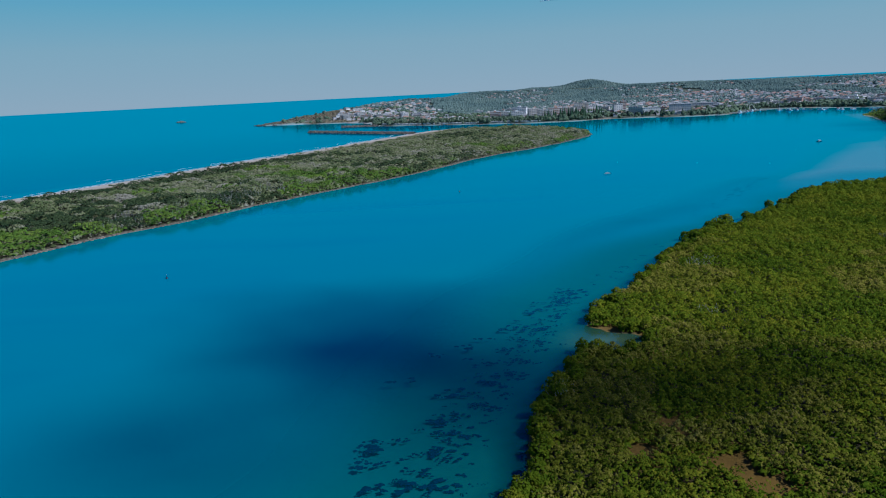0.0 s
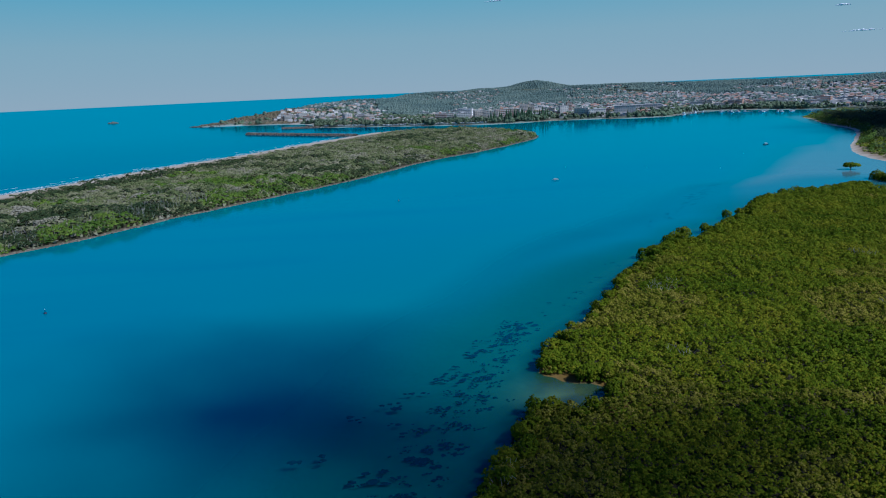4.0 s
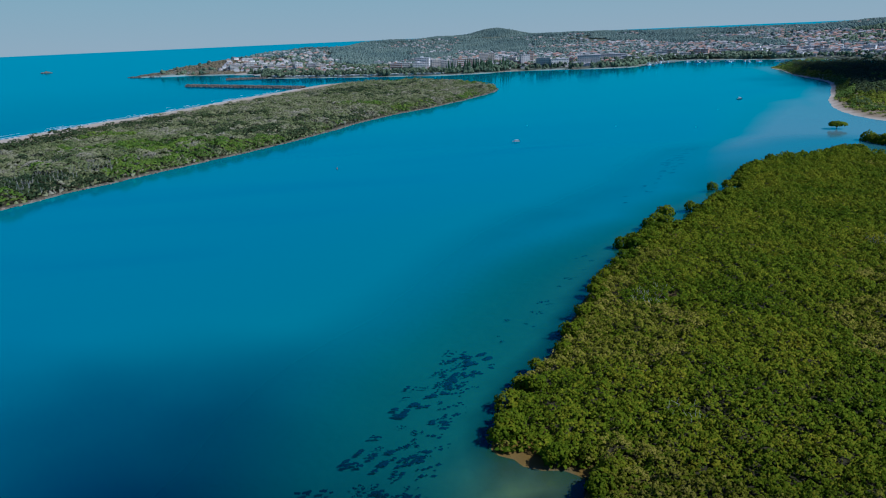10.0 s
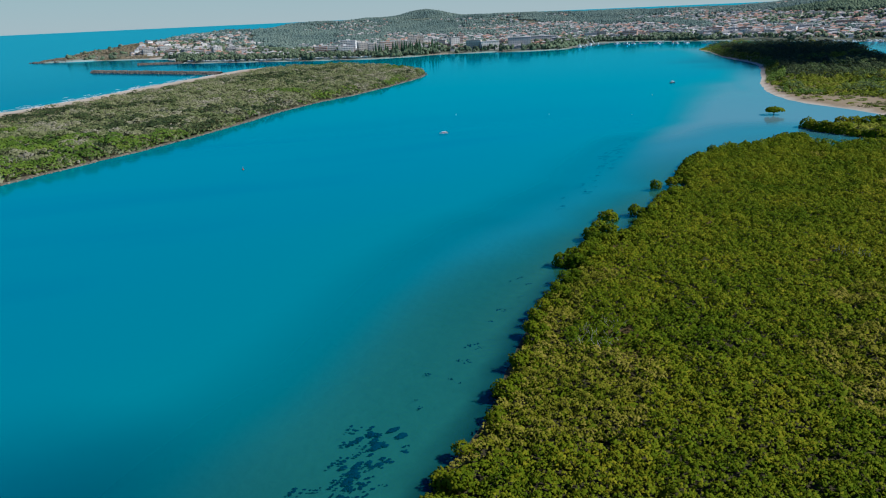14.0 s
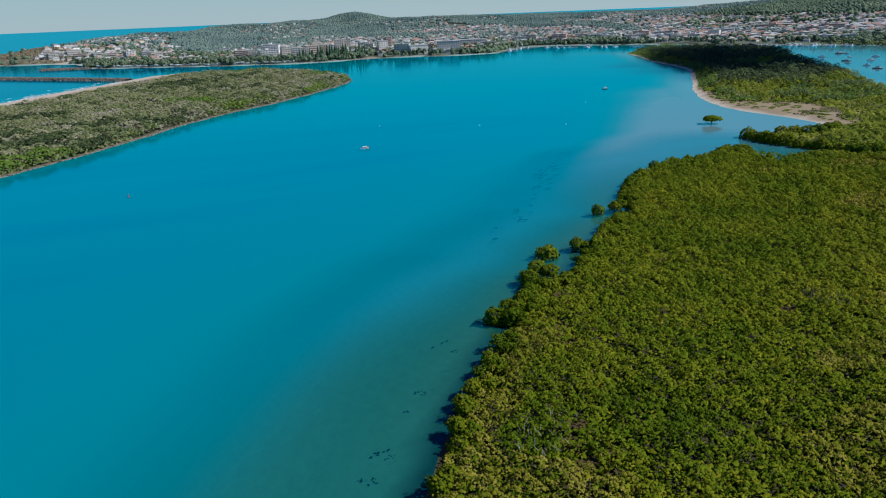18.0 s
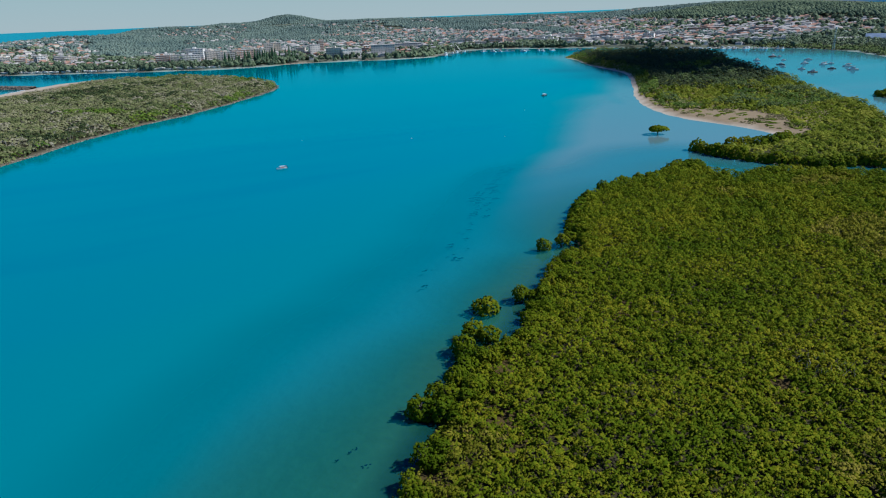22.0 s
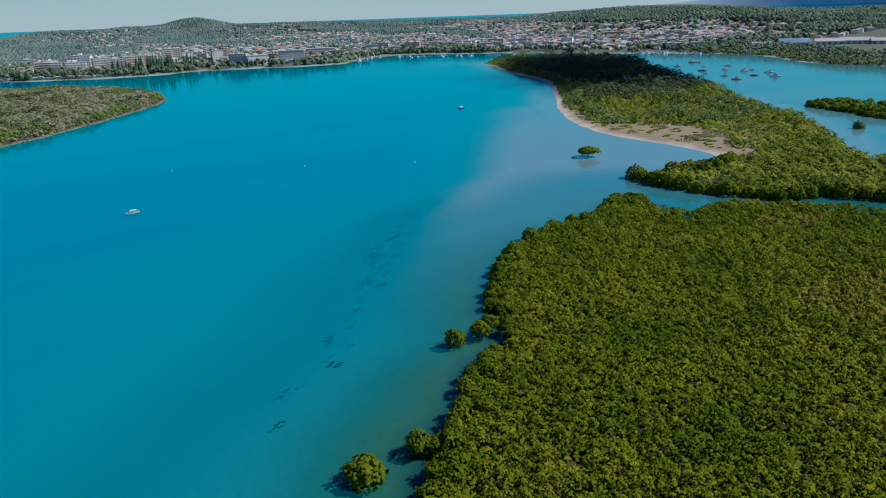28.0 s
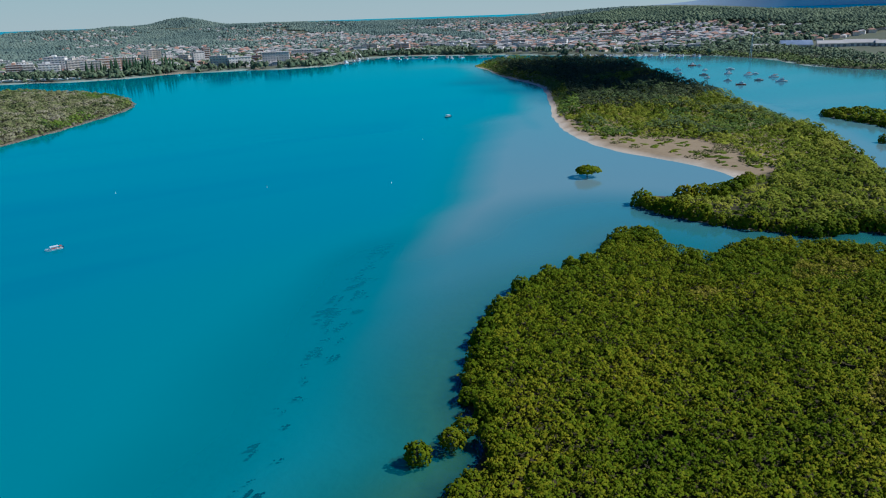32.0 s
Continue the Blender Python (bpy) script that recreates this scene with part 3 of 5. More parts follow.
def canopy(places, cell, top, size, mat, name, rng, dome=0.5, gaps=0.05, sides=4, vary=0.35, reach=1.12, peak=1.0, knob=0.0, knob_dome=0.5, shake=0.5, least=0.25):
    """A closed leaf canopy: small leaning clumps laid over the domes of neighbouring crowns and their smaller boughs, in one mesh."""
    q, top = np.asarray(places, float), np.asarray(top, float)
    best, off, high, wide, tone = lobes(q, cell, rng, gaps, vary)
    z = top * high - dome * wide * np.minimum(best, 1.25) ** 2 * 1.6
    lean = off * 1.1 * min(1.0, dome * 1.6)
    if knob:
        best2, off2, high2, wide2, tone2 = lobes(q, knob, rng, 0.0, 0.3)
        z = z + knob_dome * wide2 * ((high2 - 1) * 1.2 - 1.5 * np.minimum(best2, 1.25) ** 2)
        lean = lean + off2 * 0.95
        tone = 0.78 * tone + 0.22 * tone2
    ok = best < reach
    q, z, lean, tone = q[ok], z[ok], lean[ok], tone[ok]
    z = np.maximum(z, least) + rng.normal(0, 0.12, len(q)) * size
    n = np.c_[lean, np.ones(len(q))] + rng.normal(0, shake * peak, (len(q), 3))
    n /= np.linalg.norm(n, axis=1)[:, None]
    t = np.cross(n, rng.normal(0, 1, (len(q), 3)))
    t /= np.linalg.norm(t, axis=1)[:, None]
    b = np.cross(n, t)
    s = (size * rng.uniform(0.6, 1.4, len(q)))[:, None]
    c = np.c_[q, z]
    v = [c + n * s * peak * rng.uniform(0.4, 0.95, (len(q), 1))]
    for j in range(sides):
        g = 2 * np.pi * (j + rng.uniform(-0.25, 0.25, (len(q), 1))) / sides
        v.append(c + (t * np.cos(g) + b * np.sin(g)) * s * rng.uniform(0.6, 1.15, (len(q), 1)) - n * s * peak * rng.uniform(0.1, 0.6, (len(q), 1)))
    v = np.stack(v, 1).reshape(-1, 3)
    one = np.array([(0, 1 + j, 1 + (j + 1) % sides) for j in range(sides)])
    f = (one[None] + (np.arange(len(q)) * (sides + 1))[:, None, None]).reshape(-1, 3)
    me = mesh_of(name, v, f, mat, True)
    layer(me, "crown", np.repeat(tone, sides + 1))
    return me


# Mangrove forest on the mud flat.
def keep_mangrove(q):
    return q[:, 0] < np.interp(q[:, 1], [60, 100, 168, 222, 258, 310, 342, 385, 430], [100, 104, 150, 186, 226, 296, 345, 430, 480])


q = strewn((-20, 60, 430, 440), 0.405, RNG, 0.6)
q = only_inside(q[keep_mangrove(q)], SHORES["mangroves"])
d = inside_by(q, SHORES["mangroves"])
gap = np.min([np.hypot(q[:, 0] - x, q[:, 1] - y) - r * (0.85 + 0.45 * lumps(q, 1.5, 26)) for x, y, r in CLEARINGS], axis=0)
ok = (d > 1.4) & (gap > 0.3)
q, d = q[ok], d[ok]
tall = np.clip(3.4 + 1.5 * smooth(q[:, 1], 240, 420) + 0.5 * lumps(q, 18, 23) + 0.5 * lumps(q, 6, 24), 2.2, 6.5) * (0.55 + 0.45 * smooth(d, 0, 6))
olive = lumps(q, 17, 27) + 0.8 * lumps(q, 5, 28) + 0.9 * smooth(40 - d, 0, 40) * smooth(330 - q[:, 1], 0, 60) + 0.5 * smooth(335 - q[:, 1], 0, 80) > 0.72
deep = ~olive & (q[:, 1] + 26 * lumps(q, 26, 29) + 8 * lumps(q, 6, 30) > 318)
for chosen, mat, label in ((~olive & ~deep, MANGROVE, "dense green mangrove canopy on a tidal mud flat"), (deep, MANGROVE_DEEP, "deep green mangrove canopy at the head of the mud flat"), (olive, MANGROVE_OLIVE, "olive-brown mangrove canopy on a tidal mud flat")):
    forest = new("mangrove_forest", canopy(q[chosen], 4.0, tall[chosen], 0.3, mat, "mangrove_forest", RNG, 0.34, 0.0, 3, 0.24, 2.4, 0.95, 1.9, 0.72, 0.32, 0.9))
    tagged(forest, label, "mangroves", kind="stuff")
low = RNG.rand(len(q)) < 0.2
forest = new("mangrove_understorey", canopy(q[low], 2.6, tall[low] * 0.3, 0.85, MANGROVE, "mangrove_understorey", RNG, 0.1, 0.0, 3, 0.2, 3.0, 0.6, least=0.75))
tagged(forest, "shaded lower leaves under the mangrove canopy", "mangroves", kind="stuff")
e = strewn((-20, 60, 330, 440), 3.3, RNG, 0.6)
e = e[keep_mangrove(e)]
de = inside_by(e, SHORES["mangroves"])
e = e[(de > 0.6) & (de < 4.6) & (np.min([np.hypot(e[:, 0] - x, e[:, 1] - y) - r for x, y, r in CLEARINGS], axis=0) > 0.5)][:165]


def stems(name, feet, tops, thick, mat, sides=4):
    """Thin tapered poles from feet to tops in one mesh."""
    feet, tops = np.asarray(feet, float), np.asarray(tops, float)
    g = 2 * np.pi * np.arange(sides) / sides
    ring = np.stack([np.cos(g), np.sin(g), 0 * g], 1)
    thick = np.broadcast_to(np.asarray(thick, float), len(feet))
    low = feet[:, None] + ring[None] * thick[:, None, None]
    high = tops[:, None] + ring[None] * thick[:, None, None] * 0.35
    v = np.concatenate([low, high], 1).reshape(-1, 3)
    j = np.arange(sides)
    one = np.stack([j, (j + 1) % sides, sides + (j + 1) % sides, sides + j], 1)
    f = (one[None] + (np.arange(len(feet)) * 2 * sides)[:, None, None]).reshape(-1, 4)
    return mesh_of(name, v, f, mat)


pick = RNG.choice(len(q), 26000, replace=False)
patchy = (lumps(q[pick], 15, 31) + 0.9 * lumps(q[pick], 4, 32)) > 0.85
pick = pick[patchy][:4500]
n = len(pick)
foot = np.c_[q[pick], tall[pick] * RNG.uniform(0.7, 0.95, n)]
lean = np.c_[RNG.normal(0, 0.5, (n, 2)), RNG.uniform(0.6, 1.3, n)]
bare = new("bare_branches", stems("bare_branches", foot, foot + lean, 0.06, DRYWOOD, 3))
tagged(bare, "pale grey dead branches poking through the mangrove canopy", "branches", kind="stuff")


def trunk_mesh(rng, roots=6):
    """A short leaning trunk with limbs and stilt roots, unit height."""
    feet, tops = [(0, 0, 0)], [(0.05, 0.02, 0.75)]
    for k in range(roots):
        g = 2 * np.pi * k / roots + rng.uniform(-0.3, 0.3)
        feet.append((0.32 * np.cos(g), 0.32 * np.sin(g), -0.05))
        tops.append((0.04 * np.cos(g), 0.04 * np.sin(g), 0.3))
        feet.append((0.02 * np.cos(g), 0.02 * np.sin(g), 0.35))
        tops.append((0.5 * np.cos(g + 0.4), 0.5 * np.sin(g + 0.4), 0.85))
    return stems("trunk", feet, tops, 0.05, BARK, 5)


TRUNKS = [trunk_mesh(RNG) for _ in range(3)]
CROWNS = [mesh_of("crown", v * (1, 1, 0.95), f, MANGROVE_EDGE, True) for v, f in [tuft(260, RNG, 0.85, 0.135, 0.7, 4, -0.65, 0.5) for _ in range(6)]]
BIG_CROWNS = [mesh_of("crown", v, f, MANGROVE_EDGE, True) for v, f in [tuft(400, RNG, 0.85, 0.125, 0.82, 4, -0.75, 0.42) for _ in range(6)]]


def mangrove_tree(x, y, radius, height, crown, label, rng, low=0.0, group=""):
    """A tree on the mud: trunk with roots and limbs, and a leafy crown."""
    root = new("mangrove_tree")
    root.matrix_world = pose(x, y, low, 0, 0, rng.uniform(0, 360))
    t = part("trunk", TRUNKS[rng.randint(3)], root)
    t.scale = (radius * 0.9, radius * 0.9, height)
    c = part("crown", crown, root)
    c.location = (0, 0, height - radius * 0.8)
    c.scale = (radius, radius * rng.uniform(0.85, 1.1), radius)
    return tagged(root, label, "tree", group)


for x, y in e:
    mangrove_tree(x, y, RNG.uniform(1.4, 2.6), RNG.uniform(2.8, 4.3), CROWNS[RNG.randint(6)], "bright green mangrove tree at the water's edge", RNG, 0.0, "mangroves along the shore")
for x, y, r, h, label in ((139.5, 329.5, 3.3, 3.3, "round isolated mangrove bush standing in shallow water"), (176, 361.3, 2.3, 3.4, "small mangrove bush standing in shallow water"),
                          (182.5, 360.8, 2.2, 4.0, "thin yellowish mangrove bush beside the shore"), (186.5, 362.8, 2.0, 3.8, "leafy mangrove bush beside the shore"),
                          (107.5, 294, 2.7, 3.6, "broad mangrove bush at the tip of the shore"), (110.5, 291.5, 2.5, 3.9, "broad mangrove bush at the tip of the shore"), (113.5, 294.5, 2.4, 4.2, "broad mangrove bush at the tip of the shore"), (112, 296.5, 2.4, 3.8, "broad mangrove bush at the tip of the shore"),
                          (125, 312.2, 2.7, 3.9, "broad mangrove bush bulging over the water"), (124, 307.5, 2.6, 3.8, "broad mangrove bush bulging over the water"), (121.5, 303.5, 2.5, 3.7, "broad mangrove bush bulging over the water"), (130, 317.5, 2.6, 4, "broad mangrove bush bulging over the water"), (132, 313.5, 2.4, 4, "broad mangrove bush bulging over the water"), (118.2, 301, 2.4, 3.6, "broad mangrove bush bulging over the water"), 
                          (150, 330.5, 2.4, 4.0, "mangrove bush leaning over the water"), (507, 460, 3.4, 4.0, "dark mangrove bush alone in the back channel"),
                          (412, 402, 3.5, 4.6, "mangrove bush on the edge of the back channel")):
    mangrove_tree(x, y, r, h, BIG_CROWNS[RNG.randint(6)], label, RNG, -0.1)

# Round bushes along the shores of the island's swampy point, the channel and the islet.
for key, keep, gap, sizes, label in (("island", lambda x, y: x < 430 and y < 452, 5.6, (2.8, 4.4), "round mangrove bush on the island's swampy shore"),
                                     ("mangroves", lambda x, y: x > 190 and y > 360 and x < 340, 6.0, (2.2, 3.4), "round mangrove bush along the narrow channel"),
                                     ("islet", lambda x, y: x < 590, 6.5, (2.6, 3.6), "round mangrove bush on the islet's shore")):
    line, last = SHORES[key], np.array([1e6, 0.0])
    for p, p2 in zip(line, np.roll(line, -1, axis=0)):
        for f in (0.0, 0.5):
            c = p + (p2 - p) * f
            if keep(*c) and np.hypot(*(c - last)) > gap:
                last = c
                inward = np.array([-(p2 - p)[1], (p2 - p)[0]]) / max(1e-6, np.hypot(*(p2 - p)))
                if inside_by((c + inward)[None], line)[0] < 0:
                    inward = -inward
                size = RNG.uniform(*sizes)
                x, y = c + inward * size * 0.45 + RNG.normal(0, 0.5, 2)
                mangrove_tree(x, y, size, size * RNG.uniform(1.05, 1.35), BIG_CROWNS[RNG.randint(6)], label, RNG, 0.0, "mangroves along the far shores")

# The lone umbrella-shaped tree in the shallows.
lone = new("mangrove_tree")
lone.matrix_world = pose(337.5, 497.5, -0.2)
part("trunk", stems("trunk", [(0, 0, -0.3), (0.1, 0, 1.2), (0, 0.1, 1.1), (0, 0, 1.3), (0.1, -0.1, 1.2)], [(0.1, 0, 1.6), (2.6, 0.5, 4.0), (-2.2, 1.2, 3.8), (0.4, -2.2, 4.0), (-0.6, 0.3, 4.4)], 0.32, BARK, 6), lone)
v, f = tuft(420, RNG, 0.42, 0.11, 0.75, 4, -0.2, 0.3)
crown = part("crown", mesh_of("crown", v * (5.7, 5.0, 5.2) + (0.1, 0, 3.0), f, MANGROVE_EDGE, True), lone)
tagged(lone, "umbrella-shaped mangrove tree alone in the shallows", "tree")

# Seagrass on the bed.
def blotch(x, y, r, rng, depth):
    """A ragged flat mound."""
    n = 14
    g = 2 * np.pi * np.arange(n) / n
    rad = r * rng.uniform(0.45, 1.15, n)
    v = [(x, y, depth + 0.25)] + [(x + 1.2 * a * np.cos(b), y + 0.85 * a * np.sin(b), depth + rng.uniform(-0.05, 0.1)) for a, b in zip(rad, g)]
    return np.array(v), np.array([(0, 1 + j, 1 + (j + 1) % n) for j in range(n)])


spots = [(43, 227, 2.2), (30, 209, 2.0), (26, 206, 2.4), (18, 193, 2.4), (20, 194, 1.6), (4, 180, 2.6), (15, 176, 1.8), (8, 156, 2.4), (-4, 175, 2.0), (-12, 159, 2.2), (-19, 126, 2.6),
         (-7, 116, 2.4), (-11, 111, 3), (0, 151, 2.4), (222, 468, 3.0), (218, 464, 2.4), (199, 441, 3.0), (194, 436, 2.0), (189, 428, 3.4), (185, 424, 2.2), (174, 409, 1.8), (179, 405, 1.2), (153.5, 381, 1.4), (151, 369, 1.2), (138, 364, 0.9), (133, 353, 0.9)]
for k in range(210):
    s = RNG.rand() ** 0.8
    c = np.array([44, 230]) * (1 - s) + np.array([-12, 100]) * s
    spots.append((c[0] + RNG.normal(0, 2 + 7 * s), c[1] + RNG.normal(0, 4 + 5 * s), RNG.uniform(0.4, 1.3) + 0.9 * (RNG.rand() < 0.15)))
for k in range(60):
    s = RNG.rand() ** 0.6
    c = np.array([146, 366]) * (1 - s) + np.array([226, 474]) * s
    spots.append((c[0] + RNG.normal(0, 1.8), c[1] + RNG.normal(0, 1.8), RNG.uniform(0.3, 0.6) + 0.9 * s * RNG.rand()))
for k in range(40):
    s = RNG.rand()
    c = np.array([38, 205]) * (1 - s) + np.array([98, 292]) * s
    spots.append((c[0] + RNG.normal(0, 3), c[1] + RNG.normal(0, 3), RNG.uniform(0.2, 0.7)))
v, f, base = [], [], 0
for x, y, r in spots:
    for k in range(6):
        a, b = blotch(x + RNG.normal(0, r * 0.9), y + RNG.normal(0, r * 0.45), r * RNG.uniform(0.2, 0.5), RNG, -0.75)
        v.append(a)
        f.append(b + base)
        base += len(a)
grass = new("seagrass", mesh_of("seagrass", np.concatenate(v), np.concatenate(f), SEAGRASS))
tagged(grass, "dark ragged seagrass patches under shallow green water", "seagrass", kind="stuff")

# The rest of the mangrove flat, and the scrub further down the spit.
q = only_inside(strewn((-40, -50, 440, 440), 1.3, RNG, 0.6), SHORES["mangroves"])
d = inside_by(q, SHORES["mangroves"])
q = q[(d > 1.0) & (~keep_mangrove(q) | (q[:, 1] < 61))]
ob = new("mangrove_forest", canopy(q, 4.0, 3.6 + 0.6 * lumps(q, 18, 23), 0.95, MANGROVE, "mangrove_forest", RNG, 0.34, 0.0, 3, 0.24, 2.4, 0.8, 1.9, 0.5, 0.3, 0.9))
tagged(ob, "dense green mangrove canopy on a tidal mud flat", "mangroves", kind="stuff")
q = only_inside(strewn((-900, -150, -200, 260), 3.2, RNG), SHORES["spit"])
d = inside_by(q, SHORES["spit"])
q = q[(d > 4) & ((q[:, 0] < -419) | (q[:, 1] < 201)) & (away(q, BEACH) > 70)]
ob = new("spit_scrub", canopy(q, 6.2, 5.5 + 1.2 * lumps(q, 30, 44), 2.3, SCRUB, "spit_scrub", RNG, 0.6, 0.03, 4, 0.3, 1.6))
tagged(ob, "grey-olive banksia scrub covering the sand spit", "scrub", kind="stuff")

# Scrub on the long sand spit.
q = only_inside(np.concatenate([strewn((-420, 200, 230, 640), 0.97, RNG), strewn((-300, 640, 230, 1260), 1.48, RNG)]), SHORES["spit"])
near = q[:, 1] < 640
d = inside_by(q, SHORES["spit"])
dune = away(q, BEACH)
ok = (d > 1.3) & (dune > 56 + 8 * lumps(q, 20, 41) + 4 * lumps(q, 5, 47))
q, d, dune, near = q[ok], d[ok], dune[ok], near[ok]
z = 0.3 + 1.8 * smooth(d, 0, 25)
kind = lumps(q, 26, 42) + 0.7 * lumps(q, 8, 43)
tall = np.clip(5.0 + 1.6 * lumps(q, 30, 44) + 1.6 * lumps(q, 9, 45), 2.2, 9.5) * (0.72 + 0.28 * smooth(d, 1, 8)) * (1 - 0.35 * smooth(130 - dune, 0, 60) * (q[:, 1] > 720)) + z
green = kind + 0.8 * smooth(40 - d, 0, 40) + 0.75 * smooth(520 - q[:, 1], 0, 200) > np.interp(q[:, 1], [560, 680], [0.52, 0.85])
hedge = (dune < 92 + 9 * lumps(q, 14, 40)) & (lumps(q, 12, 49) > -0.6) & (q[:, 1] < 760)
dark = (kind + 0.7 * lumps(q, 5, 48) < -0.4) | hedge
green &= ~hedge
dark &= ~green
for name, chosen, mat, label in (("spit_scrub", ~green & ~dark, SCRUB, "grey-olive banksia scrub covering the sand spit"), ("spit_green_scrub", green, SCRUB_GREEN, "bright green bushes scattered through the spit scrub"),
                                 ("spit_dark_trees", dark, CASUARINA, "dark casuarina clumps among the spit scrub")):
    for some, size in ((near, 0.78), (~near, 1.1)):
        i = np.where(chosen & some)[0]
        ob = new(name, canopy(q[i], 7.5, tall[i], size * 0.95, mat, name, RNG, 0.3, 0.02, 3 if size > 1 else 4, 0.25, 1.6, 0.6, 3.2, 0.3, 0.12))
        tagged(ob, label, "scrub", kind="stuff")
low = RNG.rand(len(q)) < 0.16
ob = new("spit_undergrowth", canopy(q[low], 6.0, tall[low] * 0.5, 1.7, SCRUB, "spit_undergrowth", RNG, 0.3, 0.0, 3, 0.2, 3.0))
tagged(ob, "low shaded undergrowth beneath the spit scrub", "scrub", kind="stuff")
i = RNG.choice(len(q), 12000, replace=False)
i = i[(lumps(q[i], 22, 46) + 0.7 * lumps(q[i], 6, 50) > 0.5) & (q[i, 1] < 760)][:900]
ob = new("bare_branches", stems("bare_branches", np.c_[q[i], tall[i] * 0.55], np.c_[q[i] + RNG.normal(0, 0.9, (len(i), 2)), tall[i] * RNG.uniform(0.95, 1.18, len(i))], 0.11, DRYWOOD, 3))
tagged(ob, "pale bare stems standing in the spit scrub", "branches", kind="stuff")

# The wooded island with its sandy point.
q = only_inside(np.concatenate([strewn((315, 320, 800, 640), 0.72, RNG), strewn((380, 640, 800, 1100), 1.2, RNG)]), SHORES["island"])
d = inside_by(q, SHORES["island"])
q, d = q[d > 1.2], d[d > 1.2]
near = q[:, 1] < 640
swamp = (q[:, 1] - 448 < (q[:, 0] - 398) * 0.55) & (q[:, 0] < 580)
cleared = (q[:, 0] - 400 < (q[:, 1] - 430) * 0.75) & (q[:, 1] > 450) & (q[:, 1] < 640)
sandy = cleared & (d < 8 + 7 * lumps(q, 9, 51) + 6 * lumps(q, 3.5, 57) + 38 * np.exp(-((q[:, 1] - 512) / 42) ** 2))
opening = (np.hypot((q[:, 0] - 399) / 1.7, q[:, 1] - 456) < 6.5) | (np.hypot(q[:, 0] - 576, q[:, 1] - 864) < 12) | ((lumps(q, 11, 58) + 0.6 * lumps(q, 4, 59) > 0.75) & (d > 30) & (q[:, 1] < 600))
ok = (d > np.where(cleared, 5.5, 1.5)) & ((q[:, 1] < 450) | (d > 3.5) | (q[:, 0] > 600)) & ~sandy & ~opening
q, d, swamp, near = q[ok], d[ok], swamp[ok], near[ok]
z = 0.1 + 1.3 * smooth(d, 0, 22)
east = q[:, 0] > np.interp(q[:, 1], [480, 600, 700, 800, 950], [470, 520, 575, 640, 720])
woods = smooth(q[:, 1] + 14 * lumps(q, 20, 52), 575, 650) * np.where(east, smooth(d, 1, 6), smooth(d, 5, 22))
tall = np.where(swamp, 4.4 + 1.2 * (east & (d > 1.5)), 2.8 + 6.0 * woods + east * 1.2) + 0.9 * lumps(q, 12, 53) + 0.5 * lumps(q, 5, 56)
tall = np.clip(tall * np.where(swamp, 0.7 + 0.3 * smooth(d, 0, 4), np.where(east, 0.75 + 0.25 * smooth(d, 0, 5), 0.5 + 0.5 * smooth(d, 0, 12))), 1.3, 14) + z
grey = (q[:, 1] > 520) & (q[:, 1] < 690) & (d > 16) & (lumps(q, 13, 62) + 0.6 * lumps(q, 5, 63) > 0.3) & ~swamp
tall = tall + grey * 2.5
needle = woods + 0.45 * lumps(q, 7, 55) + 0.4 * lumps(q, 24, 60) > 0.72
needle &= ~grey
green = ~needle & ~grey & ~swamp & (lumps(q, 15, 54) + 0.5 * lumps(q, 5, 61) > -0.05) & (q[:, 1] > 520)
for name, chosen, cell, mat, label in (("island_woods", needle, 4.6, CASUARINA, "dark casuarina woods on the river island"), ("island_pale_trees", grey, 4.2, CASUARINA_PALE, "pale grey-green casuarinas in the middle of the island"), ("island_bushes", ~needle & ~green & ~grey, 6.4, ISLAND_BUSH, "rounded olive bushes on the river island"),
                                       ("island_green_scrub", green, 4.0, SCRUB_GREEN, "fresh green scrub behind the island beach")):
    for some, size in ((near, 0.54), (~near, 1.0)):
        i = np.where(chosen & some)[0]
        if len(i):
            ob = new(name, canopy(q[i], cell * 1.25, tall[i], size * 0.92, mat, name, RNG, 0.5, 0.05, 4 if size < 0.9 else 3, 0.25, 1.4, 0.45, cell * 0.48, 0.5, 0.1))
            tagged(ob, label, "bushes", kind="stuff")
low = RNG.rand(len(q)) < 0.16
ob = new("island_undergrowth", canopy(q[low], 5.0, tall[low] * 0.5, 1.2, ISLAND_BUSH, "island_undergrowth", RNG, 0.3, 0.0, 3, 0.2, 3.0))
tagged(ob, "low shaded undergrowth beneath the island trees", "bushes", kind="stuff")
g = strewn((385, 452, 500, 640), 0.9, RNG, 0.7)
dg = inside_by(g, SHORES["island"])
tufts = (dg > 7) & (dg < 60) & (lumps(g, 6, 81) + 0.8 * lumps(g, 2.2, 82) + 0.25 * smooth(dg, 8, 26) > 0.5)
ob = new("dune_grass", canopy(g[tufts], 2.2, 1.5 + np.full(tufts.sum(), 0.5) - 1.2 * smooth(18 - dg[tufts], 0, 18), 0.5, DRY_GRASS, "dune_grass", RNG, 0.25, 0.1, 3, 0.1, 1.3))
tagged(ob, "straw-green dune grass on the sandy island point", "grass", kind="stuff")
shrubs = [mesh_of("dune_bush", v * (1, 1, 0.6) + (0, 0, 0.1), f, ISLAND_BUSH, True) for v, f in [tuft(26, RNG, 0.7, 0.36) for _ in range(4)]]
count = 0
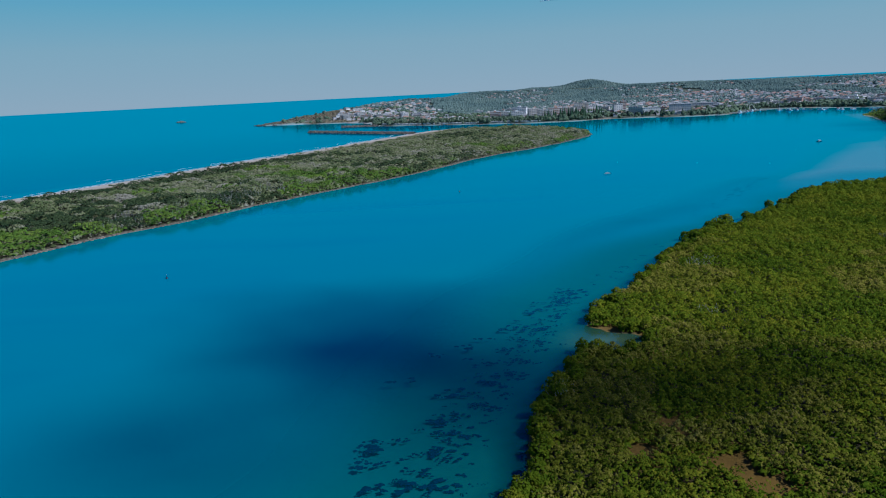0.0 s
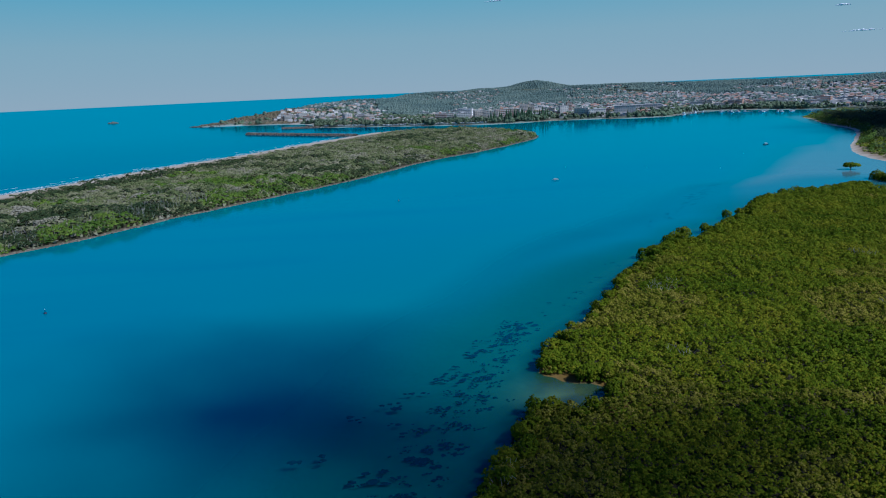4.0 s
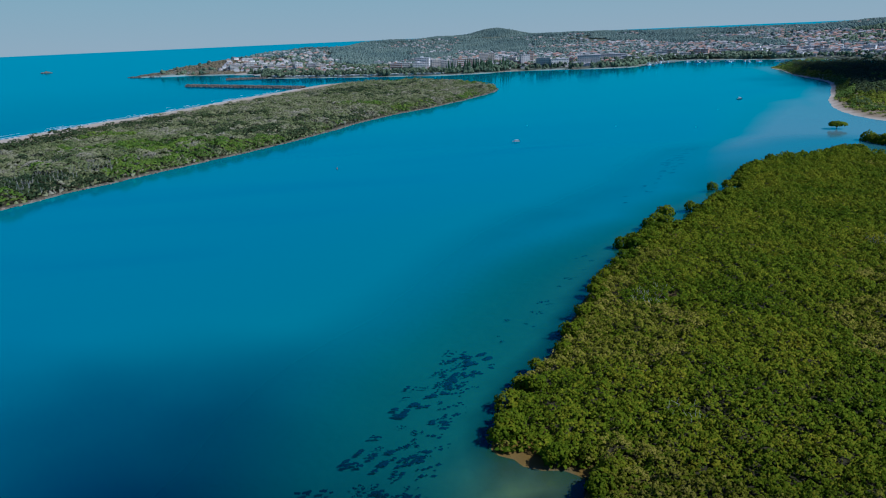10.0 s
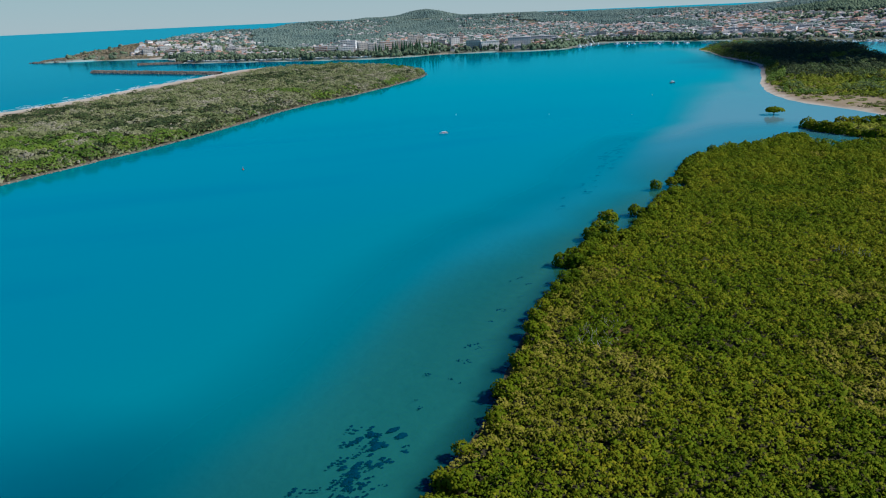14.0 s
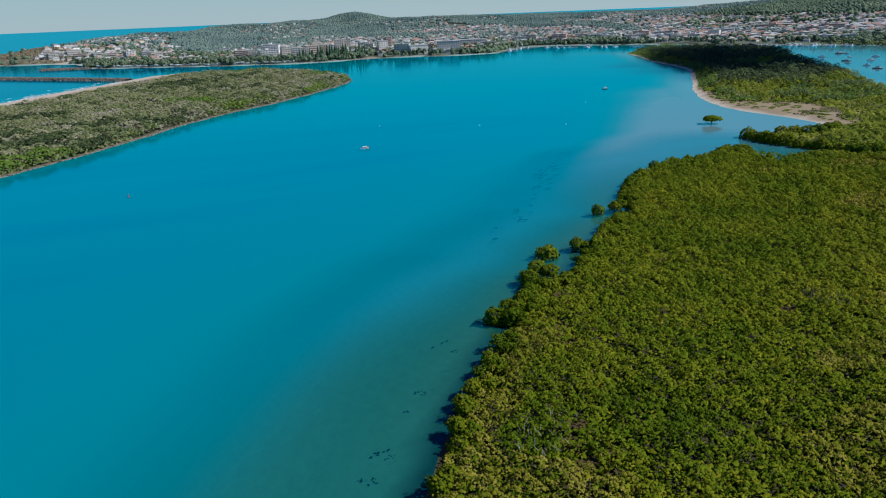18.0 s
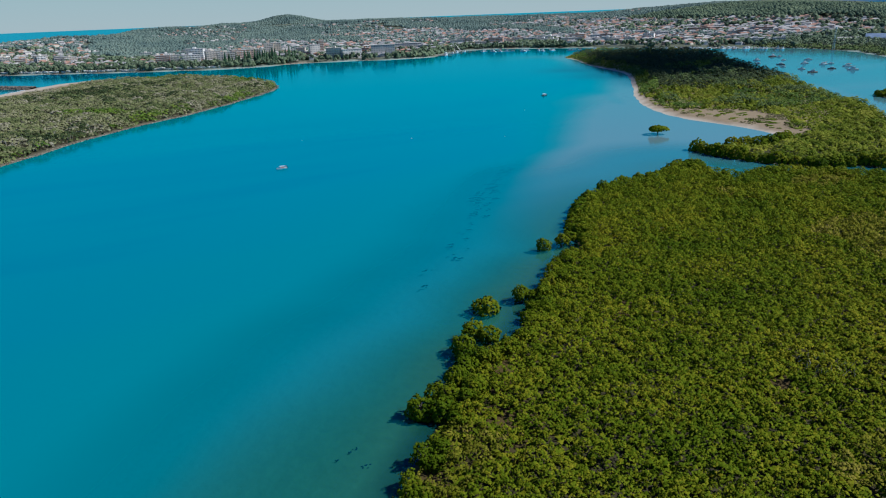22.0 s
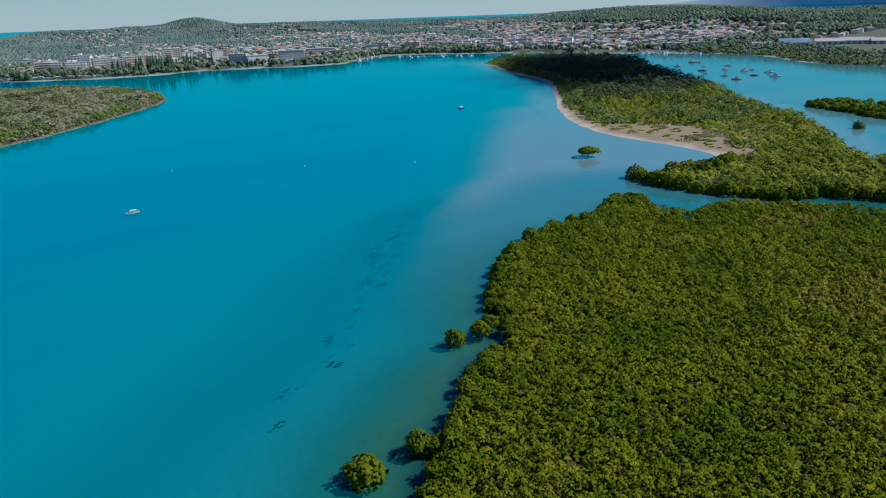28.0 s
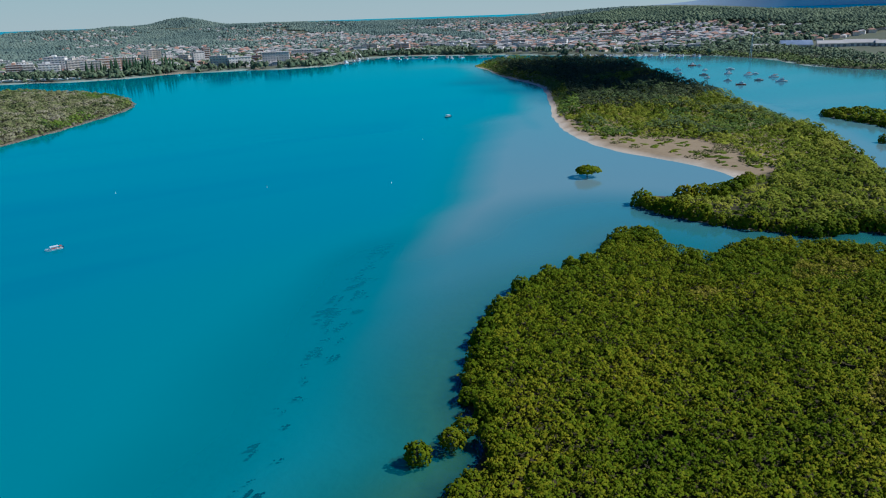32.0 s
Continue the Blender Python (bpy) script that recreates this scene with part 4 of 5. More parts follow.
for p in RNG.permutation(strewn((390, 455, 480, 620), 3.6, RNG)):
    inside = float(inside_by(p[None], SHORES["island"])[0])
    if 8 < inside < 42 and RNG.rand() < 0.55 and count < 150:
        count += 1
        ob = new("dune_bush", shrubs[RNG.randint(4)])
        ob.matrix_world = pose(p[0], p[1], 1.5 * (1 - math.exp(-inside / 7.7)) - 0.1, 0, 0, RNG.uniform(0, 360)) @ Matrix.Diagonal((RNG.uniform(0.8, 3.6), RNG.uniform(0.8, 2.6), RNG.uniform(0.5, 1.5), 1))
        tagged(ob, "low green bush on the sandy island point", "bush", "bushes on the sand")

# Mangroves on the small islets and the far bank.
q = strewn((545, 415, 650, 540), 0.95, RNG)
d = inside_by(q, SHORES["islet"])
q, d = q[d > 0.6], d[d > 0.6]
ob = new("islet_mangroves", canopy(q, 5.0, 4.6 * (0.5 + 0.5 * smooth(d, 0, 5)), 0.75, MANGROVE, "islet_mangroves", RNG, 0.55, 0.05))
tagged(ob, "low green mangroves covering a small islet", "mangroves", kind="stuff")
# ---- the far bank: trees ----
q = only_inside(strewn((860, 380, 1420, 1010), 2.1, RNG), SHORES["mainland"])
d = inside_by(q, SHORES["mainland"])
q, d = q[(d > 1) & (d < 75)], d[(d > 1) & (d < 75)]
tall = (4 + 6 * smooth(d, 14, 45) + 1.2 * lumps(q, 14, 64)) * (0.5 + 0.5 * smooth(d, 0, 8)) + 0.8
low = d + 8 * lumps(q, 16, 65) < 24
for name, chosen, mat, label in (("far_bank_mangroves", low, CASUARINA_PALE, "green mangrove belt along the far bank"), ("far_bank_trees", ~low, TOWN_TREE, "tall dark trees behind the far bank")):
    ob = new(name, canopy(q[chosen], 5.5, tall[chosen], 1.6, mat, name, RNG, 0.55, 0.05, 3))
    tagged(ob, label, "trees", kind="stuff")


def town_density(q):
    """How thickly houses stand, 0 to 1."""
    base = 0.42 + 1.25 * lumps(q, 130, 61) + 0.6 * lumps(q, 45, 62)
    for x, y, reach, more in ((1020, 1240, 260, 0.55), (1250, 1300, 200, 0.35), (-150, 1860, 170, 0.35), (640, 2250, 240, 0.3)):
        base = base + more * np.exp(-((q[:, 0] - x) ** 2 + (q[:, 1] - y) ** 2) / (2 * reach * reach))
    return np.clip(base, 0, 1)


q = only_inside(strewn((-420, 960, 2300, 3520), 7.0, RNG), SHORES["mainland"])
m = inside_by(q, SHORES["mainland"])
side = np.arctan2(q[:, 0] - 60, q[:, 1] - 120)
ok = (m > 9) & (side < 1.15)
q, m = q[ok], m[ok]
zz = mainland_height(q, m)
built = town_density(q) + 0.5 * lumps(q, 21, 66)
bare_head = (q[:, 0] < -215) & (q[:, 1] > 1790) & (q[:, 1] < 2060)
clump = lumps(q, 8, 71) + 0.6 * lumps(q, 4.5, 72)
wooded = (built < 0.3) | ((zz > 46) & (clump > -0.7)) | (clump > np.where(q[:, 0] > 850, 0.42, 0.2) - 0.4 * ((q[:, 0] > 980) & (q[:, 1] < 1120))) | ((q[:, 0] > 1300) & (zz > 30))
wooded &= ~(bare_head & (RNG.rand(len(q)) < 0.93))
q, zz, m = q[wooded], zz[wooded], m[wooded]
high = zz + np.clip(6.5 + 2.5 * lumps(q, 40, 67) + 2 * lumps(q, 13, 68) + 5 * (q[:, 0] > 1300) * smooth(1900 - q[:, 1], 0, 300), 3, 16)
close = np.hypot(q[:, 0] - 100, q[:, 1] - 200) < 1750
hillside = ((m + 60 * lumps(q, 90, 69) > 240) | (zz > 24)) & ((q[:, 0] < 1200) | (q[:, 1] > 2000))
LEAFY = [tuft(13, RNG, 0.85, 0.5, 0.6) for _ in range(6)]


def lumpy(rng):
    """The uneven rounded head of a far tree, open below: rings of a dome pushed in and out."""
    n, v, f = 7, [(0.0, 0.0, rng.uniform(0.85, 1.15))], []
    for row, (rad, z) in enumerate(((0.45, 0.85), (0.85, 0.5), (0.95, 0.05))):
        for j in range(n):
            g, s = 2 * np.pi * (j + 0.5 * (row % 2) + rng.uniform(-0.2, 0.2)) / n, rng.uniform(0.72, 1.22)
            v.append((rad * s * np.cos(g), rad * s * np.sin(g), z + rng.uniform(-0.16, 0.16)))
    for j in range(n):
        f.append((0, 1 + j, 1 + (j + 1) % n))
        for row in (0, 1):
            a, b = 1 + row * n + j, 1 + row * n + (j + 1) % n
            f += [(a, a + n, b + n), (a, b + n, b)]
    return np.array(v), np.array(f)


HEADS = [lumpy(RNG) for _ in range(8)]
# The hillside woods take the leaf colour with haze mixed in.
for some, shapes, mat, label in ((close & ~hillside, LEAFY, TOWN_TREE, "green street and garden trees through the town"), (close & hillside, HEADS, HAZED_EUCALYPT, "grey-green eucalypt woods behind the town, haze painted into their colour"),
                                 (~close & ~hillside, HEADS, TOWN_TREE, "green street and garden trees through the town"), (~close & hillside, HEADS, HAZED_EUCALYPT, "grey-green eucalypt woods over the hills, haze painted into their colour")):
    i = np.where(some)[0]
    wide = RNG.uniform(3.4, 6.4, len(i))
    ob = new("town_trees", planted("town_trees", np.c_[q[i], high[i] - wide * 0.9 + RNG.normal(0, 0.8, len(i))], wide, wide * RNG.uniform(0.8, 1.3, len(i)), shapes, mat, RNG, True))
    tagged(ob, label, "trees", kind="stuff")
q = only_inside(strewn((-480, 1780, -190, 2080), 2.6, RNG), SHORES["mainland"])
m = inside_by(q, SHORES["mainland"])
q, m = q[m > 9], m[m > 9]
ob = new("headland_heath", canopy(q, 5.0, mainland_height(q, m) + 1.4 + 0.5 * lumps(q, 20, 70), 1.8, HEATH, "headland_heath", RNG, 0.2, 0.05, 3, 0.01, 1.5))
tagged(ob, "low brown-grey heath over the headland slope", "heath", kind="stuff")
# ---- buildings ----
WALLS = [material("white_render", [(0.66, 0.63, 0.58), (0.8, 0.77, 0.72)], 0.05, 0.8, 0.8, bump=0.05), material("cream_render", [(0.54, 0.47, 0.38), (0.68, 0.6, 0.5)], 0.05, 0.8, 0.8, bump=0.05),
         material("brick_walls", [(0.36, 0.2, 0.14), (0.48, 0.29, 0.2)], 0.05, 0.8, 0.85, bump=0.05), material("pale_walls", [(0.52, 0.48, 0.43), (0.68, 0.63, 0.57)], 0.05, 0.8, 0.8, bump=0.05),
         material("grey_walls", [(0.26, 0.26, 0.265), (0.36, 0.36, 0.36)], 0.05, 0.8, 0.7, bump=0.05)]
ROOFS = [material("terracotta_roof", [(0.28, 0.15, 0.105), (0.4, 0.23, 0.165)], 0.03, 0.5, 0.85, island=0.3, objects=0.3, bump=0.1), material("grey_roof", [(0.18, 0.17, 0.162), (0.29, 0.275, 0.26)], 0.03, 0.5, 0.8, island=0.3, objects=0.3, bump=0.1),
         material("pale_roof", [(0.29, 0.27, 0.245), (0.42, 0.395, 0.36)], 0.03, 0.5, 0.7, island=0.3, objects=0.3, bump=0.1)]
GLASS = material("window_glass", [(0.14, 0.155, 0.17), (0.22, 0.235, 0.25)], 0.1, 1.0, 0.25, bump=0.0, spec=0.5)


def box(x0, y0, z0, x1, y1, z1):
    v = [(x, y, z) for z in (z0, z1) for x, y in ((x0, y0), (x1, y0), (x1, y1), (x0, y1))]
    return np.array(v, float), np.array([(3, 2, 1, 0), (4, 5, 6, 7), (0, 1, 5, 4), (1, 2, 6, 5), (2, 3, 7, 6), (3, 0, 4, 7)])


def boxes(name, some, mat):
    vs, fs, base = [], [], 0
    for b in some:
        v, f = box(*b)
        vs.append(v)
        fs.append(f + base)
        base += 8
    return mesh_of(name, np.concatenate(vs), np.concatenate(fs), mat)


def facing(x, y, jitter):
    """The turn that sets a front towards the river."""
    return math.degrees(math.atan2(y - 230, x - 110)) - 90 + jitter


def height_at(x, y):
    p = np.array([[x, y]], float)
    return float(mainland_height(p, inside_by(p, SHORES["mainland"]))[0])


NAMES = ["white rendered apartment block with rows of balconies", "cream apartment block with balconies above the trees", "red-brick apartment block with pale balcony slabs",
         "long pale flat-roofed commercial building", "dark grey tower block with glazed floors"]


def apartment(x, y, w, h, style, rng):
    """A block of flats: body, roof slab, lift housing, and on each floor a balcony slab and a row of windows."""
    root = new("apartment_building")
    depth = max(12.0, min(26.0, w * 0.6))
    root.matrix_world = pose(x, y, height_at(x, y) - 0.6, 0, 0, facing(x, y, rng.uniform(-14, 14)))
    a, b = w / 2, depth / 2
    part("wall", boxes("wall", [(-a, -b, 0, a, b, h)], WALLS[style]), root)
    part("roof", boxes("roof", [(-a - 0.5, -b - 0.5, h + 0.005, a + 0.5, b + 0.5, h + 0.5)], ROOFS[2]), root)
    part("lift_housing", boxes("lift_housing", [(-a * 0.3, -b * 0.3, h + 0.505, a * 0.1, b * 0.4, h + 3.0)], WALLS[style]), root)
    floors = max(1, int(h / 3.1))
    for k in range(floors):
        z = 0.5 + k * h / floors
        n = max(2, int(w / 4.2))
        step = w / n
        some = [(-a + step * (j + 0.26), -b - 0.08, z + 1.0, -a + step * (j + 0.72), -b - 0.003, z + 2.1) for j in range(n)]
        for side in (-1, 1):
            edge_x = side * a
            some += [(min(edge_x + 0.003 * side, edge_x + 0.08 * side), -b + depth * (j + 0.25) / 3, z + 0.9, max(edge_x + 0.003 * side, edge_x + 0.08 * side), -b + depth * (j + 0.7) / 3, z + 2.2) for j in range(3)]
        part("window", boxes("window", some, GLASS), root, "row of dark windows on one floor")["kind"] = "stuff"
        if style != 3 and k:
            part("balcony", boxes("balcony", [(-a * 0.96, -b - 1.0, z - 0.12, a * 0.96, -b - 0.09, z + 0.03), (-a * 0.96, -b - 1.0, z + 0.035, a * 0.96, -b - 0.92, z + 0.9)], WALLS[3 if style != 0 else 0]), root)
    return tagged(root, NAMES[style], "building")


BAY = [(180, 1501, 29, 23, 0), (168, 1446, 28, 16, 0), (202, 1444, 24, 20, 1), (220, 1410, 29, 19, 1), (244, 1416, 30, 21, 2), (269, 1429, 29, 20, 1), (322, 1583, 18, 22, 1),
       (338, 1592, 18, 22, 1), (319, 1400, 35, 10, 3), (386, 1481, 18, 20, 3), (407, 1517, 11, 25, 2), (125, 1483, 23, 16, 2), (142, 1455, 15, 17, 1)]
QUAY = [(394, 1372, 27, 18, 1), (418, 1358, 33, 15, 3), (485, 1383, 42, 18, 3), (581, 1506, 52, 13, 3), (600, 1477, 20, 9, 4), (604, 1424, 32, 5, 3), (752, 1731, 17, 10, 4),
        (723, 1555, 12, 14, 4), (735, 1543, 13, 14, 1), (712, 1449, 22, 11, 1), (749, 1471, 13, 16, 2), (763, 1463, 15, 16, 2), (769, 1425, 26, 7, 2), (792, 1399, 28, 6, 1)]
CENTRE = [(912, 1405, 31, 15, 2), (949, 1358, 25, 14, 2), (865, 1296, 53, 5, 3), (868, 1377, 22, 11, 1), (1465, 1756, 28, 9, 1), (1070, 1347, 36, 11, 3), (1036, 1255, 21, 10, 2),
          (1239, 1392, 70, 9, 2), (1246, 1264, 18, 10, 4), (1226, 1220, 26, 11, 2), (1017, 1051, 29, 8, 3), (1045, 1020, 34, 8, 3)]
for row in BAY + QUAY + CENTRE:
    apartment(*row, RNG)
# Flats below the headland.
for k in range(13):
    s = k / 12
    x, y = -262 + 235 * s + RNG.normal(0, 7), 1868 - 150 * s + RNG.normal(0, 12)
    apartment(x, y, RNG.uniform(16, 30), RNG.uniform(10, 17), (0, 1, 1, 4, 2)[RNG.randint(5)], RNG)
for k in range(30):
    x, y = RNG.uniform(-120, 560), RNG.uniform(1480, 1750)
    if float(inside_by(np.array([[x, y]]), SHORES["mainland"])[0]) > 130:
        apartment(x, y, RNG.uniform(12, 26), RNG.uniform(7, 13), RNG.randint(4), RNG)
for k in range(34):
    s = RNG.rand()
    x, y = 690 + 360 * s + RNG.uniform(0, 120), 1490 - 330 * s + RNG.uniform(0, 130)
    if float(inside_by(np.array([[x, y]]), SHORES["mainland"])[0]) > 45:
        apartment(x, y, RNG.uniform(12, 30), RNG.uniform(6, 12), (1, 2, 3, 3, 0)[RNG.randint(5)], RNG)

# Low sheds and the wide-roofed hall on the right bank.
def hall(x, y, w, depth, h, roof, label):
    root = new("warehouse")
    root.matrix_world = pose(x, y, height_at(x, y) - 0.5, 0, 0, facing(x, y, 4))
    a, b = w / 2, depth / 2
    part("wall", boxes("wall", [(-a, -b, 0, a, b, h)], WALLS[3]), root)
    v = np.array([(-a - 1, -b - 1, h + 0.01), (a + 1, -b - 1, h + 0.01), (a + 1, b + 1, h + 0.01), (-a - 1, b + 1, h + 0.01), (-a - 1, 0, h + depth * 0.12), (a + 1, 0, h + depth * 0.12)])
    part("roof", mesh_of("roof", np.concatenate([v, v[[0, 1, 4]], ]), np.array([(0, 1, 5, 4), (2, 3, 4, 5)]), roof), root)
    part("gable", mesh_of("gable", v[[1, 2, 5, 3, 0, 4]], np.array([(0, 1, 2), (3, 4, 5)]), WALLS[3]), root)
    n = max(2, int(w / 7))
    part("door", boxes("door", [(-a + w * (j + 0.2) / n, -b - 0.1, 0.3, -a + w * (j + 0.75) / n, -b - 0.004, h * 0.75) for j in range(n)], GLASS), root, "row of dark loading doors")
    return tagged(root, label, "building")


BLUE_ROOF = material("blue_steel_roof", [(0.1, 0.14, 0.2), (0.2, 0.25, 0.32)], 0.05, 0.6, 0.5, bump=0.05)
hall(1106, 900, 40, 46, 6, BLUE_ROOF, "large hall with a pale blue steel roof")
for x, y, w, depth, h in ((1062, 922, 26, 34, 5), (1150, 872, 38, 30, 5), (1174, 845, 42, 34, 5), (1184, 806, 40, 30, 4.5), (1918, 1332, 64, 30, 5), (1200, 770, 40, 30, 5)):
    hall(x, y, w, depth, h, ROOFS[2], "long low warehouse with a pale metal roof")

# Houses.
def house_parts(w, depth, h):
    a, b, e, r = w / 2, depth / 2, 0.6, min(w, depth) * 0.25
    wall = box(-a, -b, -2.5, a, b, h)
    ridge = max(0.4, a - b * 0.9)
    v = np.array([(-a - e, -b - e, h + 0.01), (a + e, -b - e, h + 0.01), (a + e, b + e, h + 0.01), (-a - e, b + e, h + 0.01), (-ridge, 0, h + r), (ridge, 0, h + r)])
    return wall, (v, np.array([(0, 1, 5, 4), (2, 3, 4, 5)]), np.array([(1, 2, 5), (3, 0, 4)]))


HOUSE_MESHES = []
for k in range(6):
    w, depth, h = RNG.uniform(9, 15), RNG.uniform(7, 10), (3.2, 5.8)[k % 2]
    wall, roof = house_parts(w, depth, h)
    tri = np.concatenate([roof[1][:, [0, 1, 2]], roof[1][:, [0, 2, 3]], roof[2]])
    for r in range(3):
        win = boxes("window", [(-w / 2 + w * (j + 0.25) / 4, -depth / 2 - 0.08, 0.9 + 2.7 * lev, -w / 2 + w * (j + 0.75) / 4, -depth / 2 - 0.004, 2.2 + 2.7 * lev) for j in range(4) for lev in range(1 + k % 2)], GLASS)
        HOUSE_MESHES.append((mesh_of("wall", wall[0], wall[1], WALLS[(1, 0, 3, 2)[(k + r) % 4]]), mesh_of("roof", roof[0], tri, ROOFS[r]), win, (w, depth, h)))
HOUSE_LABELS = ["house with a terracotta tiled hip roof among trees", "house with a grey hip roof among trees", "house with a pale metal hip roof among trees"]

q = np.concatenate([strewn((-380, 1040, 1500, 2350), 19.0, RNG), strewn((1240, 950, 2100, 1600), 19.0, RNG)])
q = only_inside(q, SHORES["mainland"])
m = inside_by(q, SHORES["mainland"])
zz = mainland_height(q, m)
steep = (town_density(q) > 0.4) & (m > 40) & (RNG.rand(len(q)) < 0.8)
q, zz = q[steep], zz[steep]
order = np.argsort(np.hypot(q[:, 0] - 110, q[:, 1] - 240))
q, zz = q[order], zz[order]
for k in range(min(290, len(q))):
    wm, rm, gm, size = HOUSE_MESHES[RNG.randint(len(HOUSE_MESHES))]
    root = new("house")
    root.matrix_world = pose(q[k, 0], q[k, 1], zz[k], 0, 0, facing(q[k, 0], q[k, 1], RNG.choice([0, 90, 20, -25]) + RNG.uniform(-6, 6)))
    part("wall", wm, root)
    part("roof", rm, root)
    part("window", gm, root, "row of dark windows")["kind"] = "stuff"
    tagged(root, HOUSE_LABELS[ROOFS.index(rm.materials[0])], "house", "houses of the town")
rest = strewn((-380, 2150, 2600, 3500), 30.0, RNG)
rest = only_inside(rest, SHORES["mainland"])
mr = inside_by(rest, SHORES["mainland"])
zr = mainland_height(rest, mr)
ok = (town_density(rest) > 0.5) & (mr > 60) & (RNG.rand(len(rest)) < 0.5)
rest, zr = np.concatenate([q[290:], rest[ok]]), np.concatenate([zz[290:], zr[ok]])
for r in range(3):
    mine = np.arange(len(rest)) % 3 == r
    vs, fs, base = [], [], 0
    wv, wf, wb = [], [], 0
    for (x, y), z in zip(rest[mine], zr[mine]):
        wall, roof = house_parts(RNG.uniform(9, 15), RNG.uniform(7, 11), RNG.choice([3.2, 5.8]))
        t = math.radians(facing(x, y, RNG.choice([0, 90, 20]) + RNG.uniform(-8, 8)))
        turn = np.array([[math.cos(t), math.sin(t), 0], [-math.sin(t), math.cos(t), 0], [0, 0, 1]])
        vs.append(roof[0] @ turn + (x, y, z))
        fs.append(np.concatenate([roof[1][:, [0, 1, 2]], roof[1][:, [0, 2, 3]], roof[2]]) + base)
        base += len(roof[0])
        wv.append(wall[0] @ turn + (x, y, z))
        wf.append(wall[1] + wb)
        wb += 8
    root = new("distant_houses", mesh_of("distant_houses", np.concatenate(wv), np.concatenate(wf), WALLS[(1, 0, 3)[r]]))
    tagged(root, "scattered distant houses on the hill slopes", "houses", kind="stuff")
    part("roofs", mesh_of("roofs", np.concatenate(vs), np.concatenate(fs), ROOFS[r]), root)

# Church tower, lattice mast and the sail frame on the quay.
root = new("church")
root.matrix_world = pose(1369, 1713, height_at(1369, 1713) - 0.5, 0, 0, 40)
part("tower", boxes("tower", [(-4, -4, 0, 4, 4, 17)], WALLS[1]), root)
part("spire", mesh_of("spire", [(-4.2, -4.2, 17.01), (4.2, -4.2, 17.01), (4.2, 4.2, 17.01), (-4.2, 4.2, 17.01), (0, 0, 24)], [(0, 1, 4), (1, 2, 4), (2, 3, 4), (3, 0, 4)], ROOFS[1]), root)
part("nave", boxes("nave", [(4.01, -5, 0, 26, 5, 9)], WALLS[1]), root)
tagged(root, "pale church tower with a pointed roof on the rise", "church")
STEEL = material("galvanised_steel", [(0.5, 0.52, 0.54), (0.7, 0.72, 0.74)], 0.5, 4.0, 0.5, 0.2)
mast = new("radio_mast")
mast.matrix_world = pose(985, 885, height_at(985, 885) - 0.3)
for k in range(3):
    g = 2 * math.pi * k / 3
    part("leg", stems("leg", [(1.6 * math.cos(g), 1.6 * math.sin(g), 0)], [(0.5 * math.cos(g), 0.5 * math.sin(g), 31)], 0.32, STEEL), mast)
for k in range(9):
    r, z = 1.55 - 0.11 * k, 1.5 + 3.3 * k
    for j in range(3):
        g, g2 = 2 * math.pi * j / 3, 2 * math.pi * (j + 1) / 3
        part("brace", stems("brace", [(r * math.cos(g), r * math.sin(g), z)], [((r - 0.1) * math.cos(g2), (r - 0.1) * math.sin(g2), z + 3)], 0.14, STEEL), mast)
part("antenna", boxes("antenna", [(0.2, -0.8, 28, 1.4, 0.8, 31)], WALLS[0]), mast)
tagged(mast, "white lattice radio mast above the trees", "mast")
sail = new("sail_frame")
sail.matrix_world = pose(622, 1378, 2.0, 0, 0, facing(622, 1378, 0))
for a, b in (((-9, 0, 0), (-2, 0, 17)), ((12, 0, 0), (-2, 0, 17)), ((0, 8, 0), (-2, 0, 17))):
    part("strut", stems("strut", [a], [b], 0.5, WALLS[0]), sail)
tagged(sail, "tall white tripod frame on the waterfront", "structure")

# ---- waterfront trees and park ----
pine_meshes = [mesh_of("crown", v, f, PINE, True) for v, f in [spire(RNG, 9) for _ in range(4)]]
trunk_pole = stems("trunk", [(0, 0, -0.5)], [(0, 0, 1)], 0.5, BARK, 6)
shore = SHORES["mainland"]
k = 0
while k < 80:
    s = RNG.rand()
    x = 205 + 120 * s if k < 58 else RNG.uniform(395, 560)
    y = np.interp(x, [60, 118, 200, 271, 311, 385, 463, 552], [1390, 1362, 1318, 1320, 1340, 1325, 1288, 1300]) + RNG.uniform(14, 52 if k < 58 else 38)
    h = RNG.uniform(13, 24) if k < 58 else RNG.uniform(7, 13)
    root = new("pine_tree")
    root.matrix_world = pose(x, y, height_at(x, y), 0, 0, RNG.uniform(0, 360))
    t = part("trunk", trunk_pole, root)
    t.scale = (1, 1, h * 0.9)
    c = part("crown", pine_meshes[RNG.randint(4)], root)
    c.scale = (h * 0.2, h * 0.2, h)
    tagged(root, "tall dark Norfolk pine along the town foreshore", "tree", "pines along the foreshore")
    k += 1
q = strewn((-160, 1050, 960, 1640), 5.5, RNG)
d = inside_by(q, shore)
q = q[(d > 6) & (d < np.where(q[:, 0] < 330, 56, 26) + 12 * lumps(q, 30, 71)) & (RNG.rand(len(q)) < np.where(q[:, 0] < 330, 0.55, 0.3))]
zz = mainland_height(q, inside_by(q, shore))
tall, wide = RNG.uniform(5, 11.5, len(q)), RNG.uniform(1.8, 3.2, len(q))
ob = new("foreshore_trees", planted("foreshore_trees", np.c_[q, zz + tall - wide * 1.5], wide * 1.25, wide * 1.8, LEAFY, PARK_TREE, RNG, True))
tagged(ob, "row of grey-green trees along the caravan park", "trees", kind="stuff")
